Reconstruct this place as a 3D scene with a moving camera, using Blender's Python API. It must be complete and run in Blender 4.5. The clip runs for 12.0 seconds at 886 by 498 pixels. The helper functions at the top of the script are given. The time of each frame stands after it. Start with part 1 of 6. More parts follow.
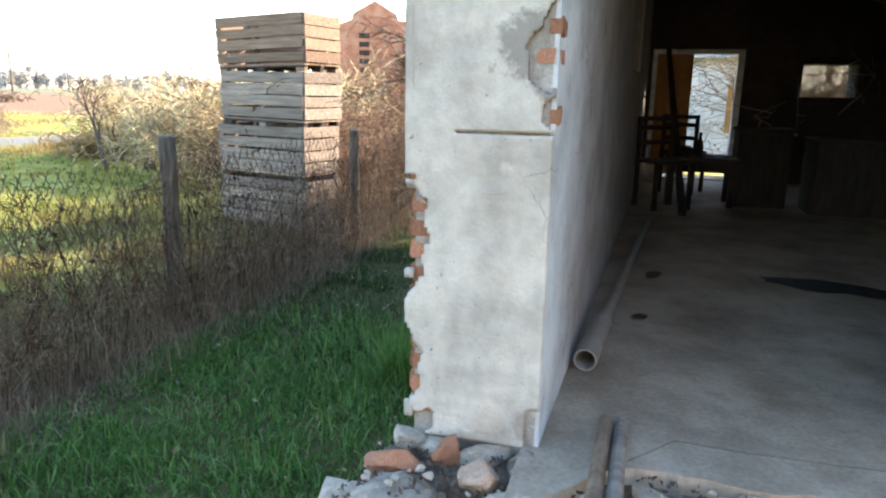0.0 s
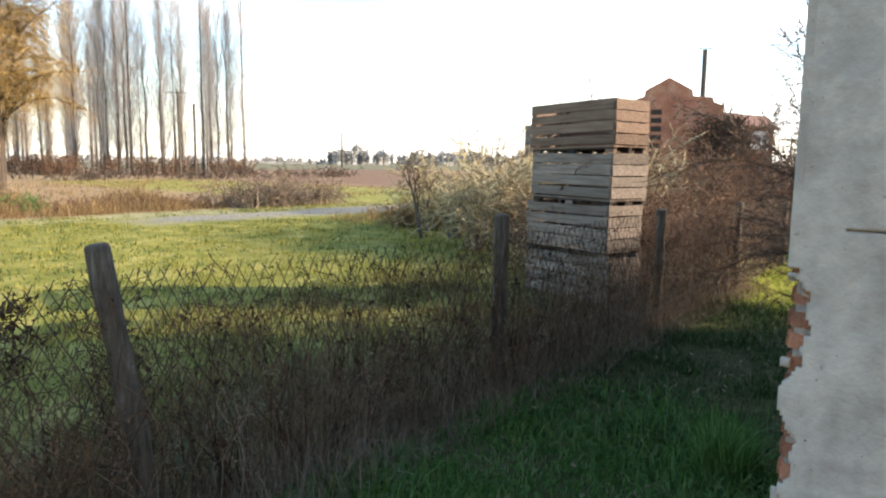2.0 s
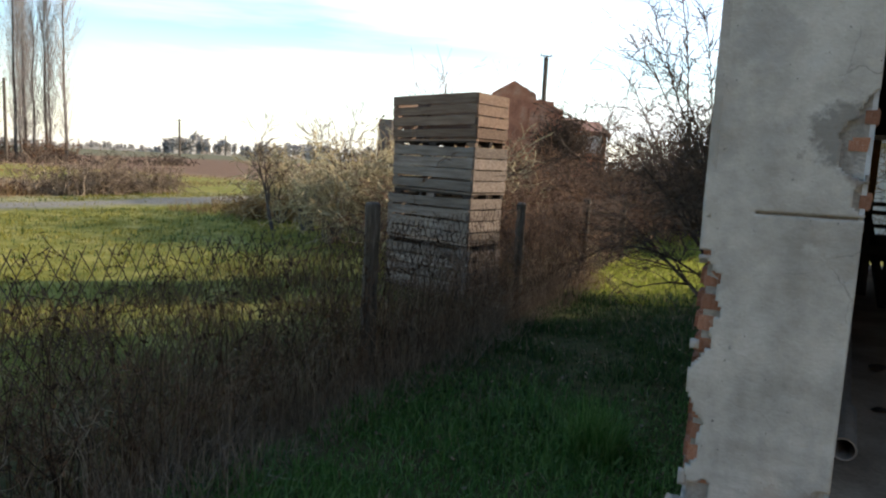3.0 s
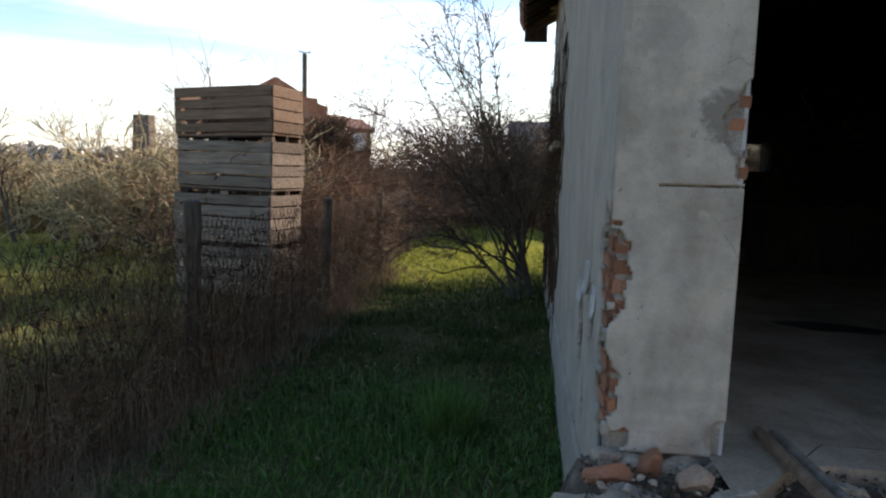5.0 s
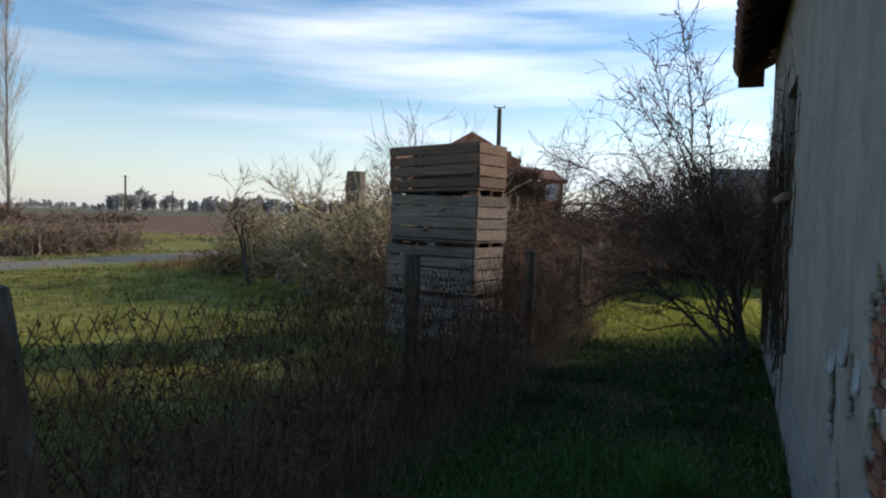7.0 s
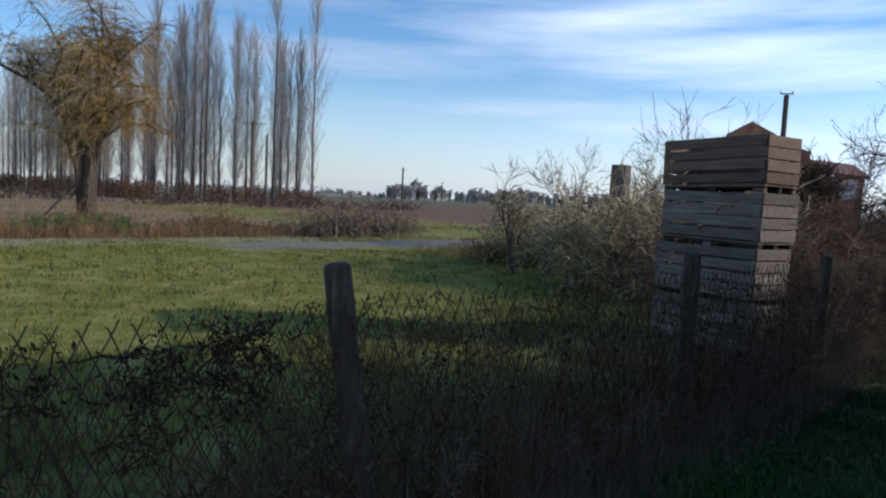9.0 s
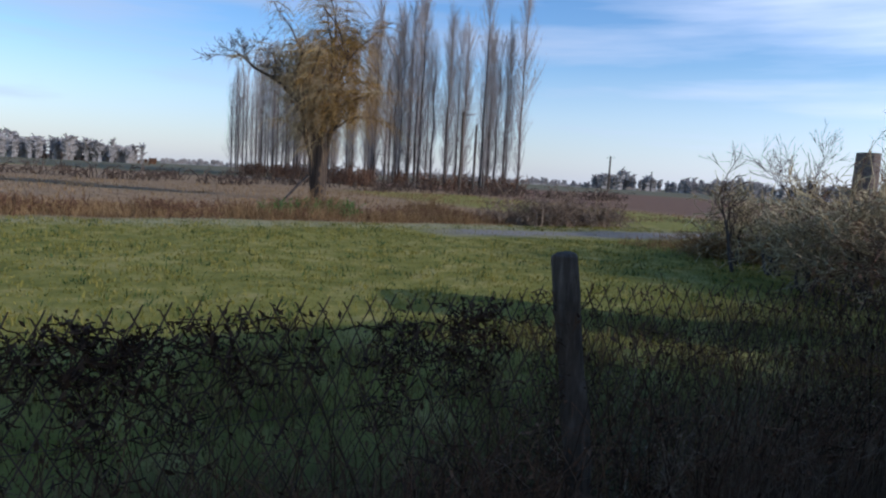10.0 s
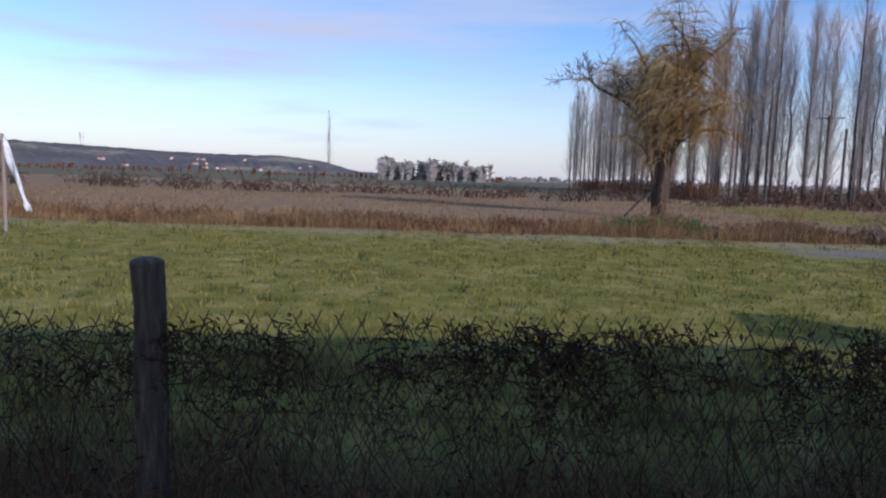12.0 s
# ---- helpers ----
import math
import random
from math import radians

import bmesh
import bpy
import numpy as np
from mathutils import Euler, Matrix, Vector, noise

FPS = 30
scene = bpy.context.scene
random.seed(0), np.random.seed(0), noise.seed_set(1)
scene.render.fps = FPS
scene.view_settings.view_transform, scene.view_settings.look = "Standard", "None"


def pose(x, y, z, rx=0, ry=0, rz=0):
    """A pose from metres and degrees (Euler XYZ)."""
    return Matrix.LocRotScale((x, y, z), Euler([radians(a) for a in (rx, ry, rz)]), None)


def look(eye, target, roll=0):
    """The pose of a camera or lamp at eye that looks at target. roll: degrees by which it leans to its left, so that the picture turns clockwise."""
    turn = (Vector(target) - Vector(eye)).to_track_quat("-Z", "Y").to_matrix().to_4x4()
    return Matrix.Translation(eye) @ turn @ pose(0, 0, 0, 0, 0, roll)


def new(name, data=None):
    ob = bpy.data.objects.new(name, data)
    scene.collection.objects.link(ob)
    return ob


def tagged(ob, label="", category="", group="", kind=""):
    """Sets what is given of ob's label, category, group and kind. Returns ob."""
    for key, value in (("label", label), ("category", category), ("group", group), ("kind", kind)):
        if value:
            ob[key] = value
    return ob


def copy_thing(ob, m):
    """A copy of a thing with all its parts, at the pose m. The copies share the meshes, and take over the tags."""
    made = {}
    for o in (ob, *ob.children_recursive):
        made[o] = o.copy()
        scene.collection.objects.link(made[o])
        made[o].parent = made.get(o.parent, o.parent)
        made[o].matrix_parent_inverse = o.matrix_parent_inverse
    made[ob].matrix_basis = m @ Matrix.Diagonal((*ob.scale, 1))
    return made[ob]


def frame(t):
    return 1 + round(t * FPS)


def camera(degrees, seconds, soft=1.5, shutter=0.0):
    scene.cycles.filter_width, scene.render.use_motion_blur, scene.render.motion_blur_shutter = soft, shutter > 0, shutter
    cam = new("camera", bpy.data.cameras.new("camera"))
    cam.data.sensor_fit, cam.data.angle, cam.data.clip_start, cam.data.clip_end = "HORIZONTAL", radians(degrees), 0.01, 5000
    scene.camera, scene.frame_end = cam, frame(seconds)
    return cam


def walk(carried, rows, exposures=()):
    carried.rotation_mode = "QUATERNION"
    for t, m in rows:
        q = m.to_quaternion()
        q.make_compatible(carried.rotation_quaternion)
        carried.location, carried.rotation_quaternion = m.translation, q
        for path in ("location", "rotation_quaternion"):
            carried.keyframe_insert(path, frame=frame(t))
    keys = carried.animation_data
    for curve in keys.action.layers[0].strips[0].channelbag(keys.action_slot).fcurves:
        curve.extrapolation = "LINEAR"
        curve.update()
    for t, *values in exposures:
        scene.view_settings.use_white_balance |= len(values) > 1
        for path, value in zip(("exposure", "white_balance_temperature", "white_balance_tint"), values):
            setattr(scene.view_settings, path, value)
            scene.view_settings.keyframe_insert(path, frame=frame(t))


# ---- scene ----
cam = camera(66.5, 12.0, soft=2.2)
PATH = [
    (0, (0.554, -1.736, 0.978), (0.021, 0.138, 0.527), 1.0),
    (0.5, (0.532, -1.823, 0.988), (-0.315, -0.062, 0.558), -1.1),
    (1, (0.504, -1.899, 1.006), (-0.681, -0.34, 0.6), -3.8),
    (1.5, (0.462, -1.998, 1.029), (-0.864, -0.536, 0.702), -2.7),
    (2, (0.399, -2.116, 1.047), (-0.857, -0.58, 0.795), 0.7),
    (2.5, (0.298, -2.052, 1.015), (-0.732, -0.352, 0.799), 2.5),
    (4.5, (-0.298, -2.168, 0.906), (-0.84, -0.27, 0.582), 2.5),
    (5, (-0.346, -2.202, 0.907), (-0.567, -0.228, 0.675), 1.6),
    (5.5, (-0.41, -2.23, 0.921), (-0.6, -0.246, 0.754), 2.9),
    (6, (-0.442, -2.228, 0.926), (-0.759, -0.258, 0.793), 2.9),
    (6.5, (-0.471, -2.226, 0.939), (-0.999, -0.3, 0.833), 1.7),
    (7, (-0.5, -2.264, 0.939), (-1.261, -0.417, 0.839), 1.4),
    (9, (-0.567, -2.427, 0.943), (-1.95, -0.989, 0.795), 2.8),
    (9.5, (-0.519, -2.493, 0.965), (-2.047, -1.212, 0.804), 2.6),
    (10, (-0.551, -2.573, 0.948), (-2.288, -1.606, 0.736), 3.3),
    (10.5, (-0.504, -2.695, 0.967), (-2.367, -1.989, 0.789), 2.0),
    (11, (-0.41, -2.876, 0.986), (-2.332, -2.357, 0.792), 1.5),
    (11.5, (-0.3, -2.961, 1.03), (-2.273, -2.697, 0.843), 2.0),
    (12, (-0.15, -2.999, 1.04), (-2.138, -2.957, 0.828), 1.9),
]
EXPOSURE = [(0, 2.5, 7300, 15), (1, 2.15, 7200, 14), (1.5, 1.85, 7200, 13), (2, 1.28, 7300, 14), (2.7, 0.62, 7200, 14), (4.5, 0.42, 7200, 16), (5.5, 0.36, 7300, 19), (7, -0.35, 6400, 14), (9, -0.5, 5650, 15), (10.5, -0.5, 5550, 22), (11.3, -0.48, 5650, 24), (12, -0.46, 5700, 27)]
walk(cam, [(t, look(eye, target, roll)) for t, eye, target, roll in PATH], EXPOSURE)

# ---- daylight: low winter sun behind the building, thin streaky cloud ----
SUN_YAW, SUN_ELEV = -46.0, 21.0
sun_dir = Vector((-math.sin(radians(SUN_YAW)) * math.cos(radians(SUN_ELEV)),
                  math.cos(radians(SUN_YAW)) * math.cos(radians(SUN_ELEV)), math.sin(radians(SUN_ELEV))))
world = bpy.data.worlds.new("daylight")
scene.world = world
world.use_nodes = True
wn, wl = world.node_tree.nodes, world.node_tree.links
bg = wn["Background"]
sky = wn.new("ShaderNodeTexSky")
sky.sky_type, sky.sun_disc = "NISHITA", False
sky.sun_elevation, sky.sun_rotation = radians(SUN_ELEV), radians(-SUN_YAW)
sky.air_density, sky.dust_density, sky.ozone_density = 1.0, 0.5, 1.2
wtc = wn.new("ShaderNodeTexCoord")
wmap = wn.new("ShaderNodeMapping")
wmap.inputs["Scale"].default_value = (1.1, 1.1, 10.5)
wmap.inputs["Rotation"].default_value = (radians(4), radians(3), 0)
wnoise = wn.new("ShaderNodeTexNoise")
wnoise.inputs["Scale"].default_value, wnoise.inputs["Detail"].default_value = 1.5, 6.0
wnoise.inputs["Roughness"].default_value = 0.52
wramp = wn.new("ShaderNodeValToRGB")
wramp.color_ramp.elements[0].position, wramp.color_ramp.elements[1].position = 0.44, 0.73
wramp.color_ramp.elements[0].color = (0.02, 0.02, 0.02, 1)
wramp.color_ramp.elements[1].color = (0.95, 0.95, 0.95, 1)
wmix = wn.new("ShaderNodeMix")
wmix.data_type = "RGBA"
# thin cloud scatters more light towards the sun's side
wdot, wglow, wcloud = wn.new("ShaderNodeVectorMath"), wn.new("ShaderNodeMapRange"), wn.new("ShaderNodeVectorMath")
wdot.operation, wcloud.operation = "DOT_PRODUCT", "SCALE"
wdot.inputs[1].default_value = sun_dir
wglow.inputs[1].default_value, wglow.inputs[2].default_value = -0.2, 0.95
wglow.inputs[3].default_value, wglow.inputs[4].default_value = 0.72, 1.75
wcloud.inputs[0].default_value = (8.8, 9.9, 11.0)
wl.new(wtc.outputs["Generated"], wdot.inputs[0])
wl.new(wdot.outputs["Value"], wglow.inputs[0])
wl.new(wglow.outputs[0], wcloud.inputs["Scale"])
wl.new(wcloud.outputs[0], wmix.inputs[7])
wl.new(wtc.outputs["Generated"], wmap.inputs["Vector"])
wl.new(wmap.outputs["Vector"], wnoise.inputs["Vector"])
wl.new(wnoise.outputs["Fac"], wramp.inputs["Fac"])
wsep, wfall, wmul = wn.new("ShaderNodeSeparateXYZ"), wn.new("ShaderNodeMapRange"), wn.new("ShaderNodeMath")
wfall.inputs[1].default_value, wfall.inputs[2].default_value = 0.28, 0.62
wfall.inputs[3].default_value, wfall.inputs[4].default_value = 1.0, 0.12
wmul.operation = "MULTIPLY"
wl.new(wtc.outputs["Generated"], wsep.inputs[0])
wl.new(wsep.outputs[2], wfall.inputs[0])
wl.new(wramp.outputs["Color"], wmul.inputs[0])
wl.new(wfall.outputs[0], wmul.inputs[1])
whaze, wmax = wn.new("ShaderNodeMapRange"), wn.new("ShaderNodeMath")
whaze.inputs[1].default_value, whaze.inputs[2].default_value = -0.02, 0.17
whaze.inputs[3].default_value, whaze.inputs[4].default_value = 0.78, 0.0
wmax.operation = "MAXIMUM"
wl.new(wsep.outputs[2], whaze.inputs[0])
wl.new(wmul.outputs[0], wmax.inputs[0])
wl.new(whaze.outputs[0], wmax.inputs[1])
wl.new(wmax.outputs[0], wmix.inputs[0])
whue = wn.new("ShaderNodeHueSaturation")
whue.inputs["Saturation"].default_value, whue.inputs["Value"].default_value = 1.3, 1.86
wl.new(sky.outputs["Color"], whue.inputs["Color"])
wl.new(whue.outputs["Color"], wmix.inputs[6])
wl.new(wmix.outputs[2], bg.inputs["Color"])
bg.inputs["Strength"].default_value = 0.12
sun = new("sun", bpy.data.lights.new("sun", "SUN"))
sun.data.energy, sun.data.angle, sun.data.color = 5.0, radians(0.6), (1.0, 0.92, 0.80)
sun.matrix_world = look(sun_dir * 60, (0, 0, 0))

GROUND = -0.8


# ---- materials ----
def material(name, stops, scale=4.0, rough=0.9, bump=0.3, bump_scale=None, fine=0.35, metal=0.0, stretch=(1, 1, 1),
             vary=0.0, detail=8.0, bump_dist=0.02, spec=0.25, coat=0.0):
    """A surface of two noises: broad colour through stops, and a fine grain that darkens and lifts it."""
    m = bpy.data.materials.new(name)
    m.use_nodes = True
    n, l = m.node_tree.nodes, m.node_tree.links
    b = n["Principled BSDF"]
    tc, mp = n.new("ShaderNodeTexCoord"), n.new("ShaderNodeMapping")
    mp.inputs["Scale"].default_value = stretch
    l.new(tc.outputs["Object"], mp.inputs["Vector"])
    a = n.new("ShaderNodeTexNoise")
    a.inputs["Scale"].default_value, a.inputs["Detail"].default_value = scale, detail
    a.inputs["Roughness"].default_value = 0.62
    f = n.new("ShaderNodeTexNoise")
    f.inputs["Scale"].default_value, f.inputs["Detail"].default_value = (bump_scale or scale * 9), 6
    r = n.new("ShaderNodeValToRGB")
    el = r.color_ramp.elements
    while len(el) < len(stops):
        el.new(0.5)
    for e, (p, c) in zip(el, stops):
        e.position, e.color = p, (*c, 1)
    mx = n.new("ShaderNodeMix")
    mx.data_type, mx.blend_type = "RGBA", "OVERLAY"
    mx.inputs[0].default_value = fine
    for t in (a, f):
        l.new(mp.outputs["Vector"], t.inputs["Vector"])
    l.new(a.outputs["Fac"], r.inputs["Fac"])
    l.new(r.outputs["Color"], mx.inputs[6])
    l.new(f.outputs["Fac"], mx.inputs[7])
    last = mx.outputs[2]
    if vary:
        oi, hs = n.new("ShaderNodeObjectInfo"), n.new("ShaderNodeHueSaturation")
        mr = n.new("ShaderNodeMapRange")
        mr.inputs[3].default_value, mr.inputs[4].default_value = 1 - vary, 1 + vary
        l.new(oi.outputs["Random"], mr.inputs[0])
        l.new(mr.outputs[0], hs.inputs["Value"])
        l.new(last, hs.inputs["Color"])
        last = hs.outputs["Color"]
    l.new(last, b.inputs["Base Color"])
    b.inputs["Roughness"].default_value, b.inputs["Metallic"].default_value = rough, metal
    b.inputs["Specular IOR Level"].default_value = spec
    if bump:
        bp = n.new("ShaderNodeBump")
        bp.inputs["Strength"].default_value, bp.inputs["Distance"].default_value = bump, bump_dist
        l.new(f.outputs["Fac"], bp.inputs["Height"])
        l.new(bp.outputs["Normal"], b.inputs["Normal"])
    return m


def island(name, low, mid, high, rough=0.85, through_light=0.0, spec=0.2):
    """A surface whose colour changes from blade to blade or twig to twig."""
    m = bpy.data.materials.new(name)
    m.use_nodes = True
    n, l = m.node_tree.nodes, m.node_tree.links
    b = n["Principled BSDF"]
    g, r = n.new("ShaderNodeNewGeometry"), n.new("ShaderNodeValToRGB")
    el = r.color_ramp.elements
    el.new(0.5)
    for e, p, c in zip(el, (0.0, 0.5, 1.0), (low, mid, high)):
        e.position, e.color = p, (*c, 1)
    l.new(g.outputs["Random Per Island"], r.inputs["Fac"])
    l.new(r.outputs["Color"], b.inputs["Base Color"])
    b.inputs["Roughness"].default_value, b.inputs["Specular IOR Level"].default_value = rough, spec
    if through_light:
        tr, ad = n.new("ShaderNodeBsdfTranslucent"), n.new("ShaderNodeMixShader")
        ad.inputs[0].default_value = through_light
        l.new(r.outputs["Color"], tr.inputs["Color"])
        l.new(b.outputs[0], ad.inputs[1])
        l.new(tr.outputs[0], ad.inputs[2])
        l.new(ad.outputs[0], n["Material Output"].inputs["Surface"])
    return m


def plaster(name, light, dull, stain, marks=()):
    """Lime plaster with broad blotches, brown stains, streaks and small dark pits."""
    m = bpy.data.materials.new(name)
    m.use_nodes = True
    n, l = m.node_tree.nodes, m.node_tree.links
    b, tc = n["Principled BSDF"], n.new("ShaderNodeTexCoord")

    def tex(scale, detail, stretch=None, rough=0.6):
        t = n.new("ShaderNodeTexNoise")
        t.inputs["Scale"].default_value, t.inputs["Detail"].default_value, t.inputs["Roughness"].default_value = scale, detail, rough
        if stretch:
            mp = n.new("ShaderNodeMapping")
            mp.inputs["Scale"].default_value = stretch
            l.new(tc.outputs["Object"], mp.inputs["Vector"])
            l.new(mp.outputs["Vector"], t.inputs["Vector"])
        else:
            l.new(tc.outputs["Object"], t.inputs["Vector"])
        return t.outputs["Fac"]

    def step(src, lo, hi, out=1.0):
        r = n.new("ShaderNodeMapRange")
        r.inputs[1].default_value, r.inputs[2].default_value, r.inputs[4].default_value = lo, hi, out
        l.new(src, r.inputs[0])
        return r.outputs[0]

    def over(under, colour, fac):
        x = n.new("ShaderNodeMix")
        x.data_type = "RGBA"
        l.new(fac, x.inputs[0])
        if isinstance(under, tuple):
            x.inputs[6].default_value = (*under, 1)
        else:
            l.new(under, x.inputs[6])
        x.inputs[7].default_value = (*colour, 1)
        return x.outputs[2]

    c = over(light, dull, step(tex(3.2, 8, None, 0.68), 0.40, 0.62))
    c = over(c, stain, step(tex(1.3, 6), 0.55, 0.78, 0.7))
    c = over(c, tuple(v * 0.72 for v in dull), step(tex(7, 6), 0.56, 0.75, 0.35))
    c = over(c, tuple(v * 1.12 for v in light), step(tex(11, 4), 0.60, 0.75, 0.5))
    c = over(c, (0.14, 0.13, 0.115), step(tex(26, 3), 0.70, 0.76, 0.7))
    c = over(c, (0.19, 0.18, 0.165), step(tex(6.5, 9, None, 0.75), 0.64, 0.72, 0.6))
    cell, wob = n.new("ShaderNodeTexVoronoi"), n.new("ShaderNodeVectorMath")
    cell.feature = "DISTANCE_TO_EDGE"
    cell.inputs["Scale"].default_value = 2.3
    wob.operation = "MULTIPLY_ADD"
    wob.inputs[1].default_value = (0.22, 0.22, 0.22)
    ripple = n.new("ShaderNodeTexNoise")
    ripple.inputs["Scale"].default_value, ripple.inputs["Detail"].default_value = 7, 6
    l.new(tc.outputs["Object"], ripple.inputs["Vector"])
    l.new(ripple.outputs["Color"], wob.inputs[0])
    l.new(tc.outputs["Object"], wob.inputs[2])
    l.new(wob.outputs[0], cell.inputs["Vector"])
    hair = n.new("ShaderNodeMath")
    hair.operation = "MULTIPLY"
    line = n.new("ShaderNodeMapRange")
    line.inputs[1].default_value, line.inputs[2].default_value = 0.0, 0.007
    line.inputs[3].default_value, line.inputs[4].default_value = 0.75, 0.0
    l.new(cell.outputs["Distance"], line.inputs[0])
    l.new(line.outputs[0], hair.inputs[0])
    l.new(step(tex(1.7, 3), 0.52, 0.6), hair.inputs[1])
    c = over(c, (0.11, 0.09, 0.075), hair.outputs[0])
    c = over(c, (0.10, 0.085, 0.07), step(tex(48, 2), 0.71, 0.75, 0.8))
    for place, reach, colour, amount in marks:
        far, ragged = n.new("ShaderNodeVectorMath"), n.new("ShaderNodeMath")
        far.operation, ragged.operation = "DISTANCE", "MULTIPLY_ADD"
        far.inputs[1].default_value = place
        ragged.inputs[1].default_value = reach * 2.6
        l.new(tc.outputs["Object"], far.inputs[0])
        l.new(tex(13, 8, None, 0.72), ragged.inputs[0])
        l.new(far.outputs["Value"], ragged.inputs[2])
        r = n.new("ShaderNodeMapRange")
        r.inputs[1].default_value, r.inputs[2].default_value = reach * 1.9, reach * 2.25
        r.inputs[3].default_value, r.inputs[4].default_value = amount, 0.0
        l.new(ragged.outputs[0], r.inputs[0])
        c = over(c, colour, r.outputs[0])
    l.new(c, b.inputs["Base Color"])
    b.inputs["Roughness"].default_value, b.inputs["Specular IOR Level"].default_value = 0.95, 0.15
    bp, bq = n.new("ShaderNodeBump"), n.new("ShaderNodeBump")
    bp.inputs["Strength"].default_value, bp.inputs["Distance"].default_value = 0.35, 0.004
    bq.inputs["Strength"].default_value, bq.inputs["Distance"].default_value = 0.6, 0.02
    l.new(tex(120, 4), bp.inputs["Height"])
    l.new(tex(12, 6), bq.inputs["Height"])
    l.new(bq.outputs["Normal"], bp.inputs["Normal"])
    l.new(bp.outputs["Normal"], b.inputs["Normal"])
    return m


PLASTER = plaster("weathered lime plaster", (0.50, 0.435, 0.36), (0.315, 0.27, 0.222), (0.36, 0.26, 0.18), [((0.28, 0.0, 1.10), 0.10, (0.14, 0.12, 0.10), 0.7), ((0.33, 0.0, 0.99), 0.04, (0.15, 0.11, 0.09), 0.7), ((0.24, 0.0, 1.58), 0.08, (0.15, 0.14, 0.12), 0.7), ((0.10, 0.0, 1.6), 0.05, (0.2, 0.18, 0.155), 0.6), ((0.31, 0.0, 0.07), 0.055, (0.20, 0.15, 0.115), 0.6), ((0.20, 0.0, 0.03), 0.08, (0.34, 0.24, 0.17), 0.4), ((0.08, 0.0, 1.35), 0.10, (0.33, 0.29, 0.25), 0.5)])
# darker copy of the end plaster: the side wall's shade is in the colour
PLASTER_SIDE = plaster("weathered side plaster darkened for shade", (0.40, 0.345, 0.288), (0.32, 0.278, 0.23), (0.26, 0.205, 0.155))
PLASTER_IN = plaster("whitewashed inner plaster", (0.52, 0.51, 0.495), (0.38, 0.36, 0.335), (0.26, 0.20, 0.145))
MORTAR = material("grey mortar", [(0.3, (0.20, 0.17, 0.14)), (0.7, (0.40, 0.35, 0.295))], scale=14, bump=0.8, bump_scale=90, bump_dist=0.008)
BRICK = material("red brick", [(0.25, (0.22, 0.095, 0.06)), (0.48, (0.40, 0.165, 0.09)), (0.62, (0.44, 0.22, 0.14)), (0.75, (0.50, 0.38, 0.31))], scale=18, bump=0.7, bump_scale=120, vary=0.25, bump_dist=0.006)
CONCRETE = material("dusty concrete floor", [(0.25, (0.15, 0.104, 0.07)), (0.45, (0.28, 0.205, 0.145)), (0.6, (0.39, 0.295, 0.215)), (0.75, (0.22, 0.16, 0.115))], scale=2.6, bump=0.4, bump_scale=60, fine=0.35, bump_dist=0.005)
# room plaster and ceiling are near black: the room's shade is in these colours
DARK_PLASTER = material("room plaster darkened for shade", [(0.3, (0.035, 0.026, 0.02)), (0.7, (0.075, 0.056, 0.042))], scale=1.5, bump=0.3)
CEILING = material("boarded ceiling darkened for shade", [(0.3, (0.025, 0.02, 0.016)), (0.7, (0.05, 0.04, 0.03))], scale=3, bump=0.3)
GREYWOOD = material("weathered grey wood", [(0.22, (0.08, 0.054, 0.04)), (0.42, (0.17, 0.13, 0.102)), (0.6, (0.24, 0.19, 0.152)), (0.8, (0.34, 0.28, 0.23))], scale=2.6, stretch=(0.9, 9.0, 14.0), bump=0.5, bump_scale=40, fine=0.3, vary=0.28, bump_dist=0.005)
BROWNWOOD = material("weathered brown wood", [(0.22, (0.08, 0.046, 0.03)), (0.42, (0.145, 0.09, 0.06)), (0.6, (0.19, 0.125, 0.085)), (0.8, (0.26, 0.18, 0.13))], scale=2.6, stretch=(0.9, 9.0, 14.0), bump=0.5, bump_scale=40, fine=0.3, vary=0.22, bump_dist=0.005)
DARKWOOD = material("dark old wood", [(0.3, (0.02, 0.015, 0.012)), (0.7, (0.06, 0.043, 0.032))], scale=6, stretch=(4, 4, 0.6), bump=0.5, vary=0.2)
POSTWOOD = material("weathered post wood", [(0.3, (0.045, 0.034, 0.025)), (0.55, (0.105, 0.083, 0.062)), (0.75, (0.19, 0.16, 0.125))], scale=7, stretch=(5, 5, 0.7), bump=0.8, bump_scale=45, bump_dist=0.008)
DOORWOOD = material("ochre painted door", [(0.3, (0.22, 0.10, 0.03)), (0.7, (0.36, 0.18, 0.06))], scale=4, bump=0.2)
WHITEPAINT = material("flaking white paint", [(0.35, (0.45, 0.43, 0.40)), (0.6, (0.75, 0.74, 0.71))], scale=9, bump=0.3)
TILE = material("old clay roof tile", [(0.3, (0.10, 0.05, 0.035)), (0.6, (0.24, 0.11, 0.07)), (0.8, (0.22, 0.19, 0.14))], scale=7, bump=0.5)
PVC = material("dusty pvc pipe", [(0.3, (0.23, 0.19, 0.15)), (0.7, (0.36, 0.31, 0.26))], scale=8, rough=0.6, bump=0.1)
WIRE = material("rusty fence wire", [(0.3, (0.06, 0.04, 0.03)), (0.7, (0.13, 0.085, 0.06))], scale=30, rough=0.8, metal=0.1, bump=0)
